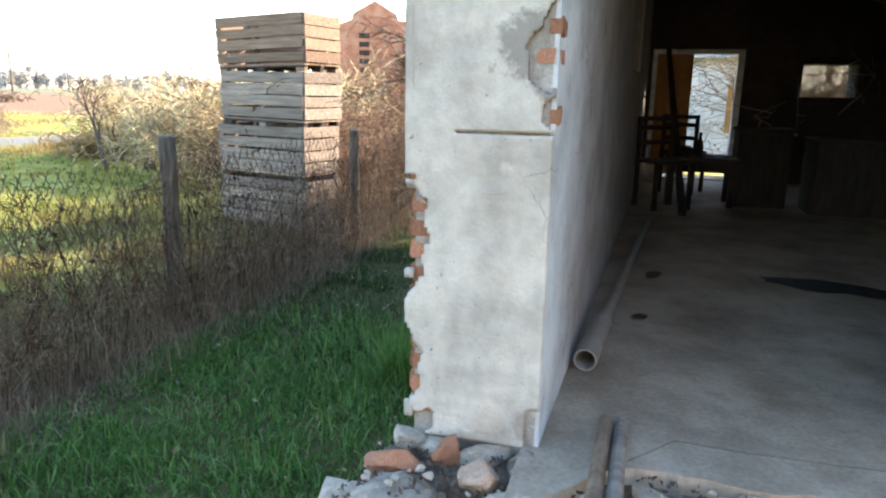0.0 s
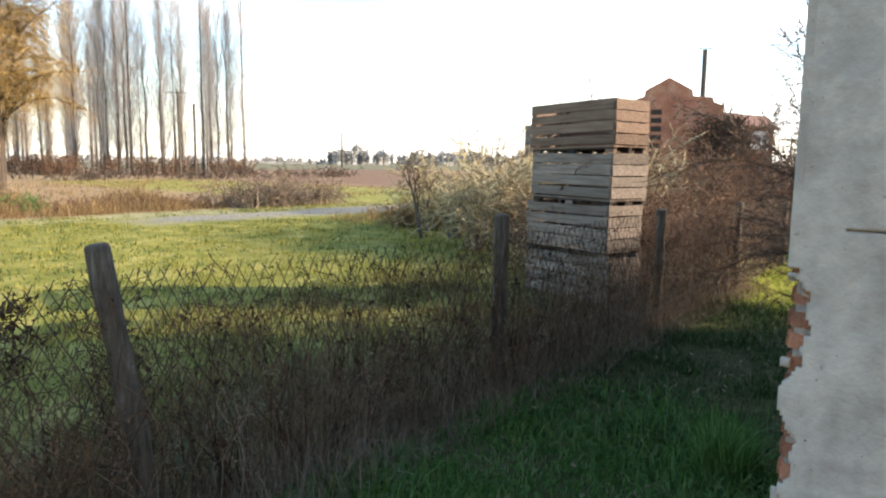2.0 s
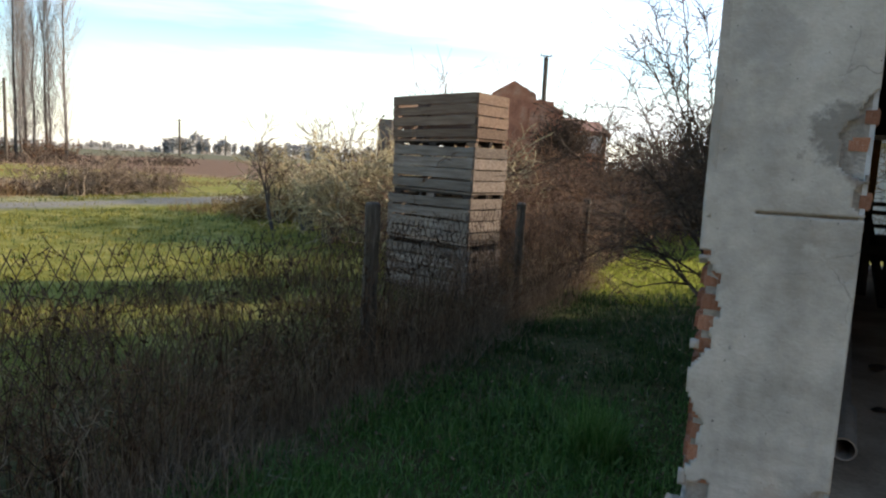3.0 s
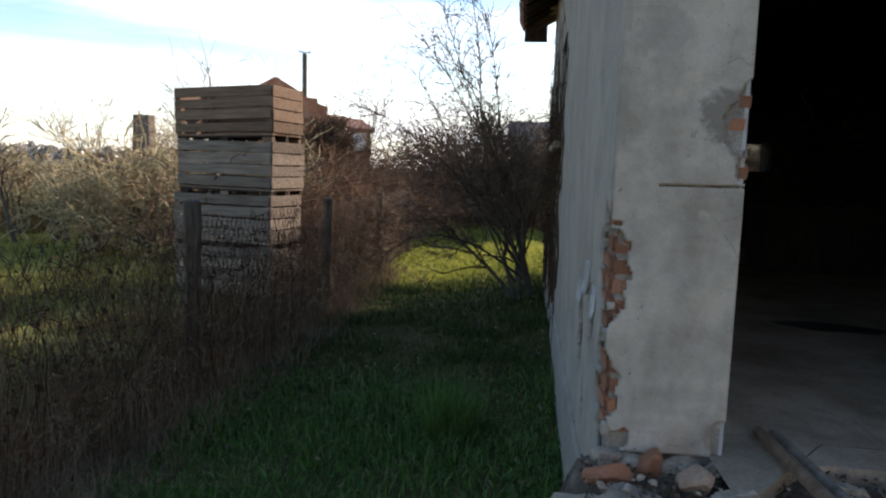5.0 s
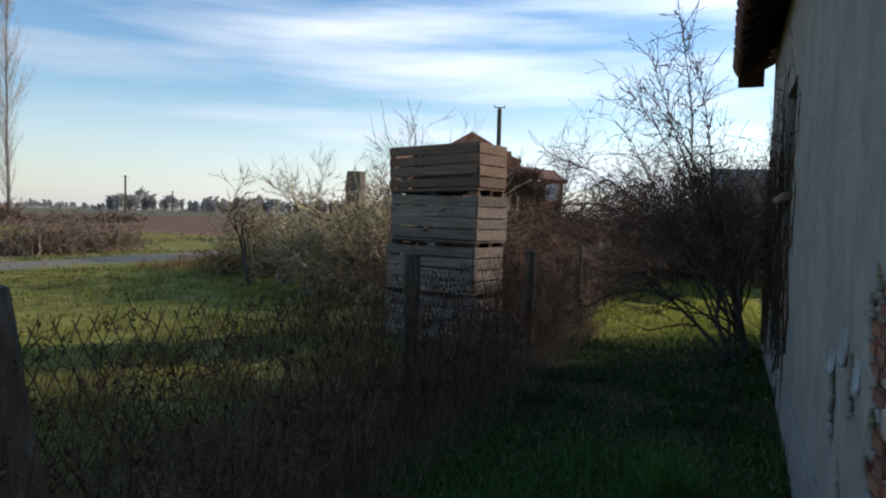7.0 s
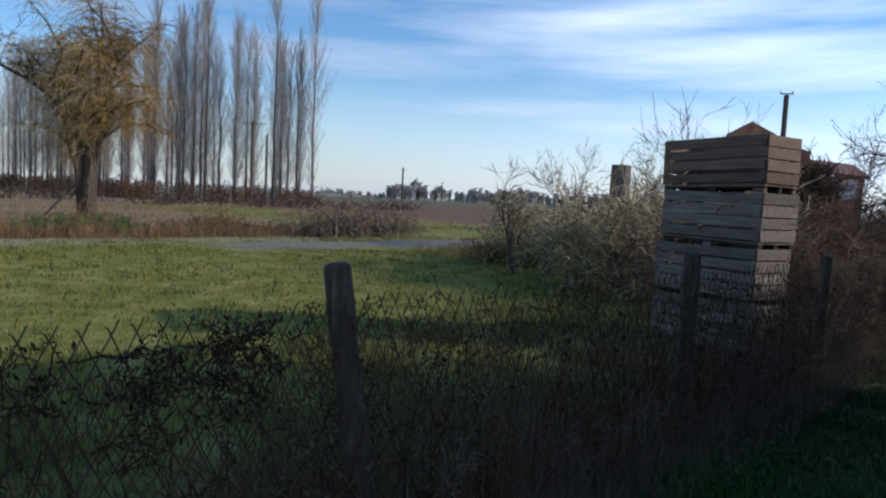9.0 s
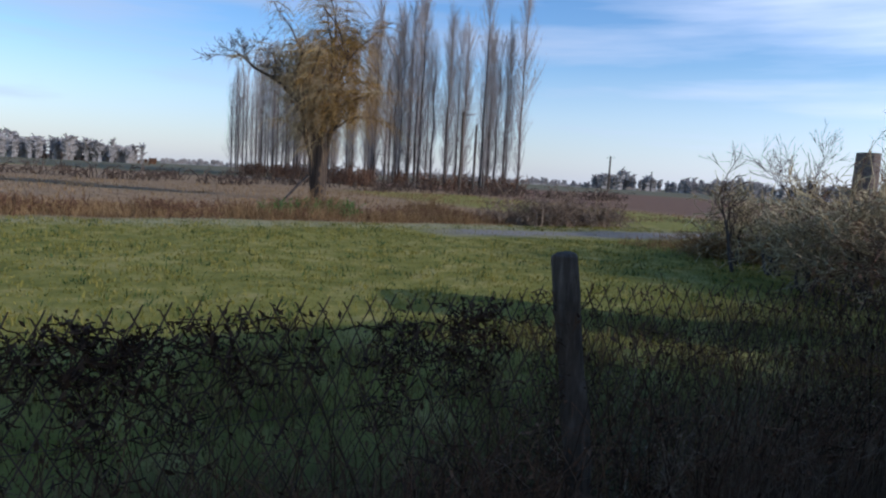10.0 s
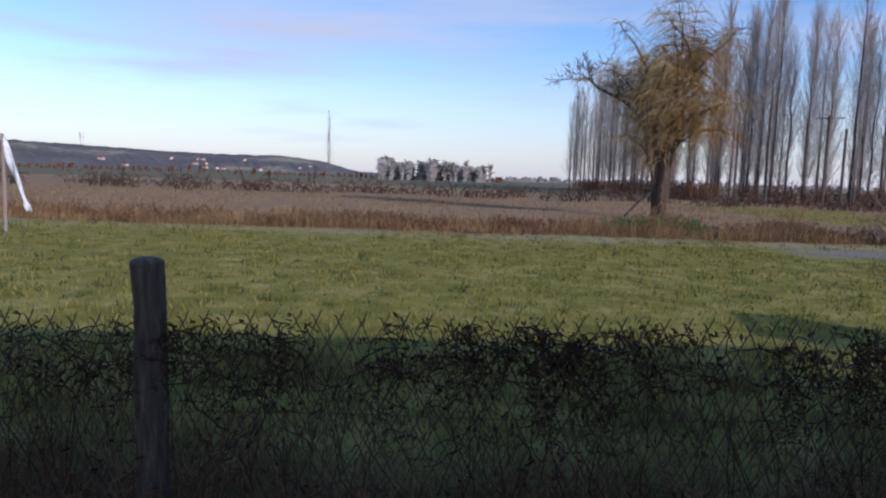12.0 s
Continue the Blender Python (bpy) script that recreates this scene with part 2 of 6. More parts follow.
STONE = material("broken rubble stone", [(0.25, (0.17, 0.125, 0.092)), (0.5, (0.34, 0.265, 0.20)), (0.75, (0.46, 0.375, 0.29))], scale=1.3, bump=0.9, bump_scale=9, vary=0.25, bump_dist=0.01)
PINKSTONE = material("pinkish broken stone", [(0.3, (0.30, 0.19, 0.13)), (0.6, (0.46, 0.31, 0.22)), (0.75, (0.50, 0.38, 0.29))], scale=1.6, bump=0.9, bump_scale=9, bump_dist=0.01)
SOIL = material("crumbled soil", [(0.3, (0.075, 0.052, 0.038)), (0.55, (0.17, 0.13, 0.098)), (0.72, (0.30, 0.25, 0.20))], scale=14, bump=1.0, bump_dist=0.02)
BARK = material("bare bark", [(0.3, (0.045, 0.035, 0.03)), (0.7, (0.13, 0.105, 0.085))], scale=5, bump=0.6)
POPLAR_BARK = material("grey poplar bark", [(0.3, (0.045, 0.038, 0.032)), (0.7, (0.14, 0.12, 0.10))], scale=2, bump=0.4)
METAL = material("dull galvanised metal", [(0.3, (0.25, 0.26, 0.27)), (0.7, (0.42, 0.43, 0.44))], scale=8, rough=0.5, metal=0.6, bump=0.1)
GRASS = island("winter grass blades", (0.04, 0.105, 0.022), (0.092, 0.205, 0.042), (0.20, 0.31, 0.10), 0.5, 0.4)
# darker copy of the grass: the wall strip's shade is in its colour
STRIPGRASS = island("short grass blades darkened for shade", (0.018, 0.04, 0.010), (0.042, 0.085, 0.02), (0.11, 0.15, 0.045), 0.6, 0.3)
# brighter copy of the grass: the sunlit patch is in its colour
SUNGRASS = island("thin grass blades with sunlight toned in", (0.17, 0.20, 0.035), (0.27, 0.30, 0.055), (0.38, 0.37, 0.10), 0.6, 0.6)
FIELDGRASS = island("field grass blades", (0.15, 0.14, 0.023), (0.235, 0.21, 0.038), (0.36, 0.296, 0.078), 0.7, 0.35)
DRY = island("dry weed stalks", (0.11, 0.075, 0.052), (0.22, 0.155, 0.105), (0.40, 0.30, 0.205), 0.9, 0.15)
# dark blades that paint the building's shadow on the meadow by the fence
SHADEGRASS = island("rough grass darkened for shade", (0.068, 0.058, 0.02), (0.13, 0.103, 0.034), (0.23, 0.172, 0.066), 0.8, 0.3)
REED = island("russet dry reeds", (0.11, 0.062, 0.028), (0.24, 0.145, 0.065), (0.42, 0.29, 0.135), 0.9, 0.2)
VINE = island("withered dark creeper", (0.028, 0.015, 0.009), (0.055, 0.031, 0.018), (0.11, 0.066, 0.038), 0.9)
TWIG = island("bare brown twigs", (0.045, 0.03, 0.022), (0.085, 0.057, 0.04), (0.15, 0.108, 0.075), 0.9)
LICHEN = island("lichen grey-yellow twigs", (0.19, 0.14, 0.08), (0.35, 0.27, 0.15), (0.52, 0.44, 0.25), 0.9)
POPLAR = island("pale poplar twigs", (0.20, 0.17, 0.15), (0.31, 0.275, 0.25), (0.42, 0.38, 0.345), 0.9)
WILLOW = island("ochre willow twigs", (0.22, 0.13, 0.045), (0.34, 0.21, 0.07), (0.46, 0.29, 0.08), 0.9, 0.25)
BRAMBLE = island("russet bramble thicket", (0.065, 0.032, 0.018), (0.13, 0.068, 0.038), (0.24, 0.14, 0.08), 0.9)
# lighter and greyer than near twigs: distance haze is put into this colour
FARWOOD = island("bare wood paled for haze", (0.25, 0.225, 0.20), (0.34, 0.315, 0.285), (0.42, 0.395, 0.365), 1.0)


# ---- building blocks ----
def part(name, bm, mat, parent=None, label="", smooth=False):
    """One mesh object from a bmesh, under a thing or on its own."""
    me = bpy.data.meshes.new(name)
    bm.to_mesh(me)
    bm.free()
    return mesh_part(name, me, mat, parent, label, smooth)


def mesh_part(name, me, mat, parent=None, label="", smooth=False):
    if mat and not me.materials:
        me.materials.append(mat)
    if smooth:
        me.shade_smooth()
    ob = new(name, me)
    ob.parent = parent
    if label:
        ob["label"] = label
    return ob


def raw(name, verts, faces):
    me = bpy.data.meshes.new(name)
    me.from_pydata([tuple(v) for v in verts], [], faces)
    me.update()
    return me


def box(bm, x0, x1, y0, y1, z0, z1, bevel=0.0, m=None):
    r = bmesh.ops.create_cube(bm, size=1, matrix=Matrix.Translation(((x0 + x1) / 2, (y0 + y1) / 2, (z0 + z1) / 2)) @ Matrix.Diagonal((x1 - x0, y1 - y0, z1 - z0, 1)))
    vs = r["verts"]
    if bevel:
        es = list({e for v in vs for e in v.link_edges})
        out = bmesh.ops.bevel(bm, geom=es, offset=bevel, segments=1, affect="EDGES")
        vs = list({v for f in out["faces"] for v in f.verts} | {v for v in vs if v.is_valid})
    if m is not None:
        bmesh.ops.transform(bm, matrix=m, verts=[v for v in vs if v.is_valid])
    return vs


def block(name, x0, x1, y0, y1, z0, z1, mat, parent=None, bevel=0.0, label="", m=None):
    bm = bmesh.new()
    box(bm, x0, x1, y0, y1, z0, z1, bevel, m)
    return part(name, bm, mat, parent, label)


def thing(name, label, category, m=None, group="", kind=""):
    ob = new(name)
    ob.empty_display_size = 0.1
    if m is not None:
        ob.matrix_basis = m
    return tagged(ob, label, category, group, kind)


class Twigs:
    """Tubes gathered into one mesh."""

    def __init__(self):
        self.v, self.f = [], []

    def tube(self, pts, radii, sides=4, cap=False):
        base, k = len(self.v), len(pts)
        for i, p in enumerate(pts):
            d = (pts[min(i + 1, k - 1)] - pts[max(i - 1, 0)])
            d = d.normalized() if d.length > 1e-9 else Vector((0, 0, 1))
            a = d.cross(Vector((0.31, 0.95, 0.05)))
            a = a.normalized() if a.length > 1e-4 else Vector((1, 0, 0))
            b = d.cross(a)
            for j in range(sides):
                w = 2 * math.pi * j / sides
                self.v.append(p + (a * math.cos(w) + b * math.sin(w)) * radii[i])
        for i in range(k - 1):
            for j in range(sides):
                q = (j + 1) % sides
                self.f.append((base + i * sides + j, base + i * sides + q, base + (i + 1) * sides + q, base + (i + 1) * sides + j))
        if cap:
            self.f.append(tuple(base + (k - 1) * sides + j for j in range(sides)))
            self.f.append(tuple(base + j for j in reversed(range(sides))))

    def leaf(self, p, size, rng):
        a = Vector((rng.uniform(-1, 1), rng.uniform(-1, 1), rng.uniform(-1, 1))).normalized()
        b = a.orthogonal().normalized()
        i = len(self.v)
        self.v += [p - a * size, p + b * size * 0.5, p + a * size, p - b * size * 0.4]
        self.f.append((i, i + 1, i + 2, i + 3))

    def mesh(self, name):
        return raw(name, self.v, self.f)


def grow(tw, rng, p, d, length, radius, depth, bend=0.25, rise=0.05, forks=(3, 5), shrink=0.62, spread=0.8, seg=4, sides=4, start=0.3, thin=0.0025):
    """A limb that bends on its way and forks into smaller ones."""
    pts, rad, q, dd = [p.copy()], [radius], p.copy(), d.normalized()
    for i in range(seg):
        dd = (dd + Vector((rng.gauss(0, bend), rng.gauss(0, bend), rng.gauss(0, bend) + rise))).normalized()
        q = q + dd * length / seg
        pts.append(q.copy())
        rad.append(max(thin, radius * (1 - 0.75 * (i + 1) / seg)))
    tw.tube(pts, rad, sides if depth > 1 else 3)
    if depth <= 0:
        return
    for _ in range(rng.randint(*forks)):
        u = rng.uniform(start, 1.0) * seg
        i = min(int(u), seg - 1)
        b = pts[i].lerp(pts[i + 1], u - i)
        ax = Vector((rng.gauss(0, 1), rng.gauss(0, 1), rng.gauss(0, 0.6))).normalized()
        nd = ((pts[i + 1] - pts[i]).normalized() + ax * spread).normalized()
        grow(tw, rng, b, nd, length * shrink * rng.uniform(0.7, 1.15), max(thin, rad[i] * 0.55), depth - 1, bend, rise, forks, shrink, spread, max(2, seg - 1), sides, start, thin)


def hash_height(x, y):
    return 0.05 * noise.noise(Vector((x * 0.35, y * 0.35, 0))) + 0.02 * noise.noise(Vector((x * 1.7, y * 1.7, 3)))


def ground_z(x, y):
    """Height of the land: flat meadow, a rubble ramp before the doorway, a low rise along the wall."""
    z = GROUND + hash_height(x, y) * (1 if abs(x) < 60 and abs(y) < 60 else 0)
    if -4 < x < 8 and -7 < y < 12:
        up = max(0.0, min(1.0, (x + 0.35) / 0.5)) * max(0.0, min(1.0, (y + 4.0) / 2.6)) * (1 if y < -0.02 else 0)
        z += 0.62 * up
        if y >= 0 and x < 0.5:
            z += 0.16 * max(0.0, min(1.0, y / 4)) * max(0.0, min(1.0, (x + 1.4) / 1.2))
    return z


# ---- the land ----
def land():
    def steps(near, far, k):
        out = [i * 0.25 for i in range(int(near / 0.25) + 1)]
        while out[-1] < far:
            out.append(out[-1] * k + 0.2)
        return out
    xs = [-v for v in reversed(steps(14, 4000, 1.18))] + steps(7, 4000, 1.3)[1:]
    ys = [-v for v in reversed(steps(8, 4000, 1.2))] + steps(16, 4000, 1.18)[1:]
    verts = [(x, y, ground_z(x, y)) for y in ys for x in xs]
    w = len(xs)
    faces = [(j * w + i, j * w + i + 1, (j + 1) * w + i + 1, (j + 1) * w + i) for j in range(len(ys) - 1) for i in range(w - 1)]
    m = bpy.data.materials.new("meadow, track and ploughed land")
    m.use_nodes = True
    n, l = m.node_tree.nodes, m.node_tree.links
    b = n["Principled BSDF"]
    tc, sep = n.new("ShaderNodeTexCoord"), n.new("ShaderNodeSeparateXYZ")
    wob = n.new("ShaderNodeTexNoise")
    wob.inputs["Scale"].default_value, wob.inputs["Detail"].default_value = 0.35, 5
    l.new(tc.outputs["Object"], wob.inputs["Vector"])
    mixw = n.new("ShaderNodeVectorMath")
    mixw.operation = "MULTIPLY_ADD"
    mixw.inputs[1].default_value, mixw.inputs[2].default_value = (3.0, 3.0, 0), (-1.5, -1.5, 0)
    l.new(wob.outputs["Color"], mixw.inputs[0])
    addw = n.new("ShaderNodeVectorMath")
    l.new(tc.outputs["Object"], addw.inputs[0])
    l.new(mixw.outputs[0], addw.inputs[1])
    l.new(addw.outputs[0], sep.inputs[0])
    big, fin = n.new("ShaderNodeTexNoise"), n.new("ShaderNodeTexNoise")
    big.inputs["Scale"].default_value, big.inputs["Detail"].default_value = 1.9, 8
    fin.inputs["Scale"].default_value, fin.inputs["Detail"].default_value = 9, 8
    for t in (big, fin):
        l.new(tc.outputs["Object"], t.inputs["Vector"])

    def ramp(src, stops):
        r = n.new("ShaderNodeValToRGB")
        while len(r.color_ramp.elements) < len(stops):
            r.color_ramp.elements.new(0.5)
        for e, (p, c) in zip(r.color_ramp.elements, stops):
            e.position, e.color = p, (*c, 1)
        l.new(src, r.inputs["Fac"])
        return r.outputs["Color"]

    def band(src, lo, hi, soft):
        """1 between lo and hi."""
        a, c, mul = n.new("ShaderNodeMapRange"), n.new("ShaderNodeMapRange"), n.new("ShaderNodeMath")
        a.inputs[1].default_value, a.inputs[2].default_value = lo - soft, lo + soft
        c.inputs[1].default_value, c.inputs[2].default_value = hi - soft, hi + soft
        c.inputs[3].default_value, c.inputs[4].default_value = 1, 0
        mul.operation = "MULTIPLY"
        l.new(src, a.inputs[0])
        l.new(src, c.inputs[0])
        l.new(a.outputs[0], mul.inputs[0])
        l.new(c.outputs[0], mul.inputs[1])
        return mul.outputs[0]

    def both(p, q):
        mul = n.new("ShaderNodeMath")
        mul.operation = "MULTIPLY"
        l.new(p, mul.inputs[0])
        l.new(q, mul.inputs[1])
        return mul.outputs[0]

    def over(under, top, fac):
        x = n.new("ShaderNodeMix")
        x.data_type = "RGBA"
        l.new(fac, x.inputs[0])
        l.new(under, x.inputs[6])
        l.new(top, x.inputs[7])
        return x.outputs[2]

    X, Y = sep.outputs[0], sep.outputs[1]
    meadow = ramp(big.outputs["Fac"], [(0.3, (0.13, 0.13, 0.022)), (0.5, (0.215, 0.198, 0.042)), (0.7, (0.32, 0.268, 0.082))])
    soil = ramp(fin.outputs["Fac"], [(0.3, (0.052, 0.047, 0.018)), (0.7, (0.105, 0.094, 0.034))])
    reedy = ramp(big.outputs["Fac"], [(0.3, (0.18, 0.11, 0.055)), (0.55, (0.31, 0.21, 0.115)), (0.75, (0.22, 0.165, 0.075))])
    plough = ramp(fin.outputs["Fac"], [(0.3, (0.13, 0.075, 0.045)), (0.7, (0.24, 0.14, 0.085))])
    gravel = ramp(fin.outputs["Fac"], [(0.3, (0.17, 0.148, 0.12)), (0.7, (0.31, 0.275, 0.225))])
    pale = ramp(fin.outputs["Fac"], [(0.3, (0.24, 0.22, 0.10)), (0.7, (0.36, 0.32, 0.17))])
    far = ramp(big.outputs["Fac"], [(0.35, (0.10, 0.11, 0.055)), (0.65, (0.20, 0.16, 0.10))])
    # the dark soil tone along wall and fence also paints the building's shade
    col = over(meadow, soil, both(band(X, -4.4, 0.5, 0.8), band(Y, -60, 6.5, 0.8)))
    col = over(col, pale, band(X, -22.8, -20.6, 0.7))
    col = over(col, reedy, band(X, -120, -22.6, 0.5))
    col = over(col, meadow, both(band(X, -60, -10, 1.5), band(Y, 19, 33, 1.5)))
    col = over(col, plough, both(band(X, -150, -8, 4), band(Y, 36, 128, 3)))
    col = over(col, gravel, both(band(X, -20.3, -18.0, 0.6), band(Y, 8.0, 30, 1.2)))
    col = over(col, far, both(band(X, -5000, 5000, 1), band(Y, 135, 5000, 8)))
    col = over(col, far, band(X, -5000, -125, 5))
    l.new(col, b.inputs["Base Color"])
    b.inputs["Roughness"].default_value, b.inputs["Specular IOR Level"].default_value = 0.95, 0.1
    bp = n.new("ShaderNodeBump")
    bp.inputs["Strength"].default_value, bp.inputs["Distance"].default_value = 0.7, 0.05
    l.new(fin.outputs["Fac"], bp.inputs["Height"])
    l.new(bp.outputs["Normal"], b.inputs["Normal"])
    tagged(mesh_part("ground", raw("ground", verts, faces), m, smooth=True), "open meadow with a gravel track and ploughed land", "ground", kind="structure")


land()

# ---- the building: brick walls under lime plaster, raised concrete floor ----
WX0, WX1 = -0.05, 0.345      # outer and inner face of the side wall
BACK_IN, BACK_OUT = 7.0, 7.4
EAVE, ROOM_R = 3.05, 6.4


def walls():
    side = thing("wall_west", "grey plastered brick wall with a small window", "wall", kind="structure")
    w0, w1, wz0, wz1 = 3.65, 4.75, 1.18, 2.1
    core = 0.025
    for n_, y0, y1, z0, z1 in (("masonry", 0.02, w0, -1.0, EAVE), ("masonry", w1, BACK_OUT, -1.0, EAVE), ("masonry", w0, w1, -1.0, wz0), ("masonry", w0, w1, wz1, EAVE)):
        block(n_, WX0 + core, WX1 - 0.012, y0, y1, z0, z1, MORTAR, side)
    for y0, y1, z0, z1 in ((0.02, w0, 0, EAVE), (w1, BACK_IN, 0, EAVE), (w0, w1, 0, wz0), (w0, w1, wz1, EAVE)):
        block("inner_plaster", WX1 - 0.012, WX1, y0, y1, z0, z1, PLASTER_IN, side)
    # outer plaster past the worn corner
    for y0, y1, z0, z1 in ((1.2, w0, -0.3, EAVE), (w1, BACK_OUT, -0.3, EAVE), (w0, w1, -0.3, wz0), (w0, w1, wz1, EAVE), (0.0, 1.2, 1.3, EAVE)):
        block("outer_plaster", WX0, WX0 + core, y0, y1, z0, z1, PLASTER_SIDE, side)
    return side


wall_west = walls()


def in_patch(y, z):
    """Where the plaster has fallen off the corner's side, by height."""
    wob = 0.06 * noise.noise(Vector((y * 11, z * 11, 1.3))) + 0.035 * noise.noise(Vector((y * 30, z * 30, 7)))
    def blob(cy, cz, ry, rz):
        return ((y - cy) / ry) ** 2 + ((z - cz) / rz) ** 2 < 1 + wob * 14
    return blob(0.09, 0.60, 0.21, 0.20) or blob(0.07, 0.20, 0.17, 0.17) or blob(0.03, 0.40, 0.06, 0.16) or (z > 0.7 and abs(y - 0.045 - 0.04 * noise.noise(Vector((0, z * 5, 2)))) < 0.007) or (0.2 < z < 1.0 and abs(y - 0.62 - 0.05 * noise.noise(Vector((3, z * 4, 2)))) < 0.006) or blob(0.04, 0.80, 0.05, 0.12) or blob(0.03, 0.0, 0.20, 0.08) or blob(0.56, 0.33, 0.09, 0.13) or blob(1.0, 0.16, 0.12, 0.19) or blob(0.75, -0.1, 0.06, 0.1)


def in_front_patch(x, z):
    wob = 0.09 * noise.noise(Vector((x * 14, z * 14, 4.1))) + 0.05 * noise.noise(Vector((x * 34, z * 34, 9)))
    def blob(cx, cz, rx, rz):
        return ((x - cx) / rx) ** 2 + ((z - cz) / rz) ** 2 < 1 + wob * 12
    return blob(0.315, 1.06, 0.055, 0.07) or blob(0.335, 0.93, 0.024, 0.035) or blob(0.345, 1.15, 0.03, 0.06) or blob(-0.06, 0.60, 0.07, 0.20) or blob(-0.06, 0.21, 0.055, 0.16) or blob(-0.06, 0.02, 0.09, 0.06) or (x > 0.09 and abs(z - 0.878 + 0.012 * (x - 0.2)) < 0.0030) or blob(0.335, 0.05, 0.03, 0.07)


def plaster_sheet(name, parent, u0, u1, z0, z1, step, place, hole, thick, normal_sign, mat=PLASTER):
    """A sheet of plaster with ragged holes; place(u, z, depth) gives the point."""
    nu, nz = round((u1 - u0) / step), round((z1 - z0) / step)
    bm = bmesh.new()
    grid = {}
    def vert(i, j):
        if (i, j) not in grid:
            u, z = u0 + (u1 - u0) * i / nu, z0 + (z1 - z0) * j / nz
            swell = 0.004 * noise.noise(Vector((u * 3, z * 3, 0))) + 0.002 * noise.noise(Vector((u * 14, z * 14, 5)))
            grid[i, j] = bm.verts.new(place(u, z, swell))
        return grid[i, j]
    for i in range(nu):
        for j in range(nz):
            u, z = u0 + (u1 - u0) * (i + 0.5) / nu, z0 + (z1 - z0) * (j + 0.5) / nz
            if hole(u, z):
                continue
            q = [vert(i, j), vert(i + 1, j), vert(i + 1, j + 1), vert(i, j + 1)]
            bm.faces.new(q if normal_sign > 0 else q[::-1])
    ob = part(name, bm, mat, parent, "", True)
    so = ob.modifiers.new("thickness", "SOLIDIFY")
    so.thickness, so.offset = thick, -1
    return ob


plaster_sheet("outer_plaster", wall_west, 0.0, 1.2, -0.3, 1.3, 0.012, lambda u, z, s: (WX0 - s, u, z), in_patch, 0.024, -1, PLASTER_SIDE)
plaster_sheet("end_plaster", wall_west, WX0, WX1, 0.0, 1.7, 0.008, lambda u, z, s: (u, -s, z), in_front_patch, 0.019, 1)
block("end_plaster", WX0, WX1, 0.0, 0.02, 1.7, EAVE, PLASTER, wall_west)
block("plinth", WX0 - 0.02, WX0 + 0.02, 0.35, BACK_OUT, -1.0, -0.29, PLASTER_SIDE, wall_west, 0.008)
sill = block("window_sill", -0.13, 0.1, 3.6, 4.8, 1.12, 1.18, CONCRETE, wall_west, 0.01)
block("window_frame", 0.10, 0.14, 3.65, 3.72, 1.18, 2.1, DARKWOOD, wall_west)
block("window_frame", 0.10, 0.14, 4.68, 4.75, 1.18, 2.1, DARKWOOD, wall_west)
block("shutter", 0.11, 0.13, 3.72, 4.68, 1.18, 2.1, DARKWOOD, wall_west)

# the wall runs slightly askew and thickens towards the back
for ob in wall_west.children:
    for v in ob.data.vertices:
        v.co.x += max(0.0, v.co.y) * (0.012 + 0.023 * max(0.0, min(1.0, (v.co.x - WX0) / (WX1 - WX0))))

def footing():
    """Crumbling mortar and rubble mass that the wall's end stands on."""
    bm = bmesh.new()
    bmesh.ops.create_grid(bm, x_segments=40, y_segments=24, size=1)
    for v in bm.verts:
        x, y = 0.13 + v.co.x * 0.32, -0.03 + v.co.y * 0.17
        edge = max(0.0, max(abs(v.co.x), abs(v.co.y)) - 0.6) / 0.4
        v.co = Vector((x, y, -0.045 - 0.25 * edge ** 2 + 0.022 * noise.noise(Vector((x * 9, y * 9, 1))) + 0.012 * noise.noise(Vector((x * 26, y * 26, 4)))))
    tagged(part("wall_footing", bm, SOIL, smooth=False), "crumbling mortar footing under the wall's end", "footing", kind="structure")


footing()

# worn bricks showing where the plaster fell


def brick_data():
    bm = bmesh.new()
    box(bm, -0.5, 0.5, -0.5, 0.5, -0.5, 0.5)
    bmesh.ops.bevel(bm, geom=list(bm.edges), offset=0.13, segments=2, affect="EDGES")
    for v in bm.verts:
        v.co += Vector((noise.noise(v.co * 3.1), noise.noise(v.co * 3.7 + Vector((4, 0, 0))), noise.noise(v.co * 2.9))) * 0.085
    me = bpy.data.meshes.new("brick")
    bm.to_mesh(me)
    bm.free()
    me.materials.append(BRICK)
    return me


brick_mesh = brick_data()


def brick(parent, x, y, z, sx, sy, sz, rz=0):
    ob = mesh_part("brick", brick_mesh, None, parent)
    ob.matrix_basis = pose(x, y, z, random.uniform(-2, 2), random.uniform(-2, 2), rz + random.uniform(-2, 2)) @ Matrix.Diagonal((sx, sy, sz, 1))
    return ob


for k in range(12):
    z = 0.085 + 0.066 * k
    if k == 4:
        continue
    long = k % 2
    deep = random.uniform(0.0, 0.012)
    brick(wall_west, WX0 + 0.055 + deep, 0.004 + (0.09 if long else 0.055) + deep, z, 0.115, 0.18 if long else 0.11, 0.058, random.uniform(-3, 3))
    if k in (1, 2, 6, 7, 8):
        brick(wall_west, WX0 + 0.064, 0.25 if long else 0.21, z, 0.11, 0.09 if long else 0.17, 0.056)
for x, z, sx in ((0.318, 1.072, 0.062), (0.335, 1.142, 0.04), (0.338, 0.925, 0.036)):
    brick(wall_west, x, 0.066, z, sx, 0.1, 0.046, random.uniform(-8, 8))

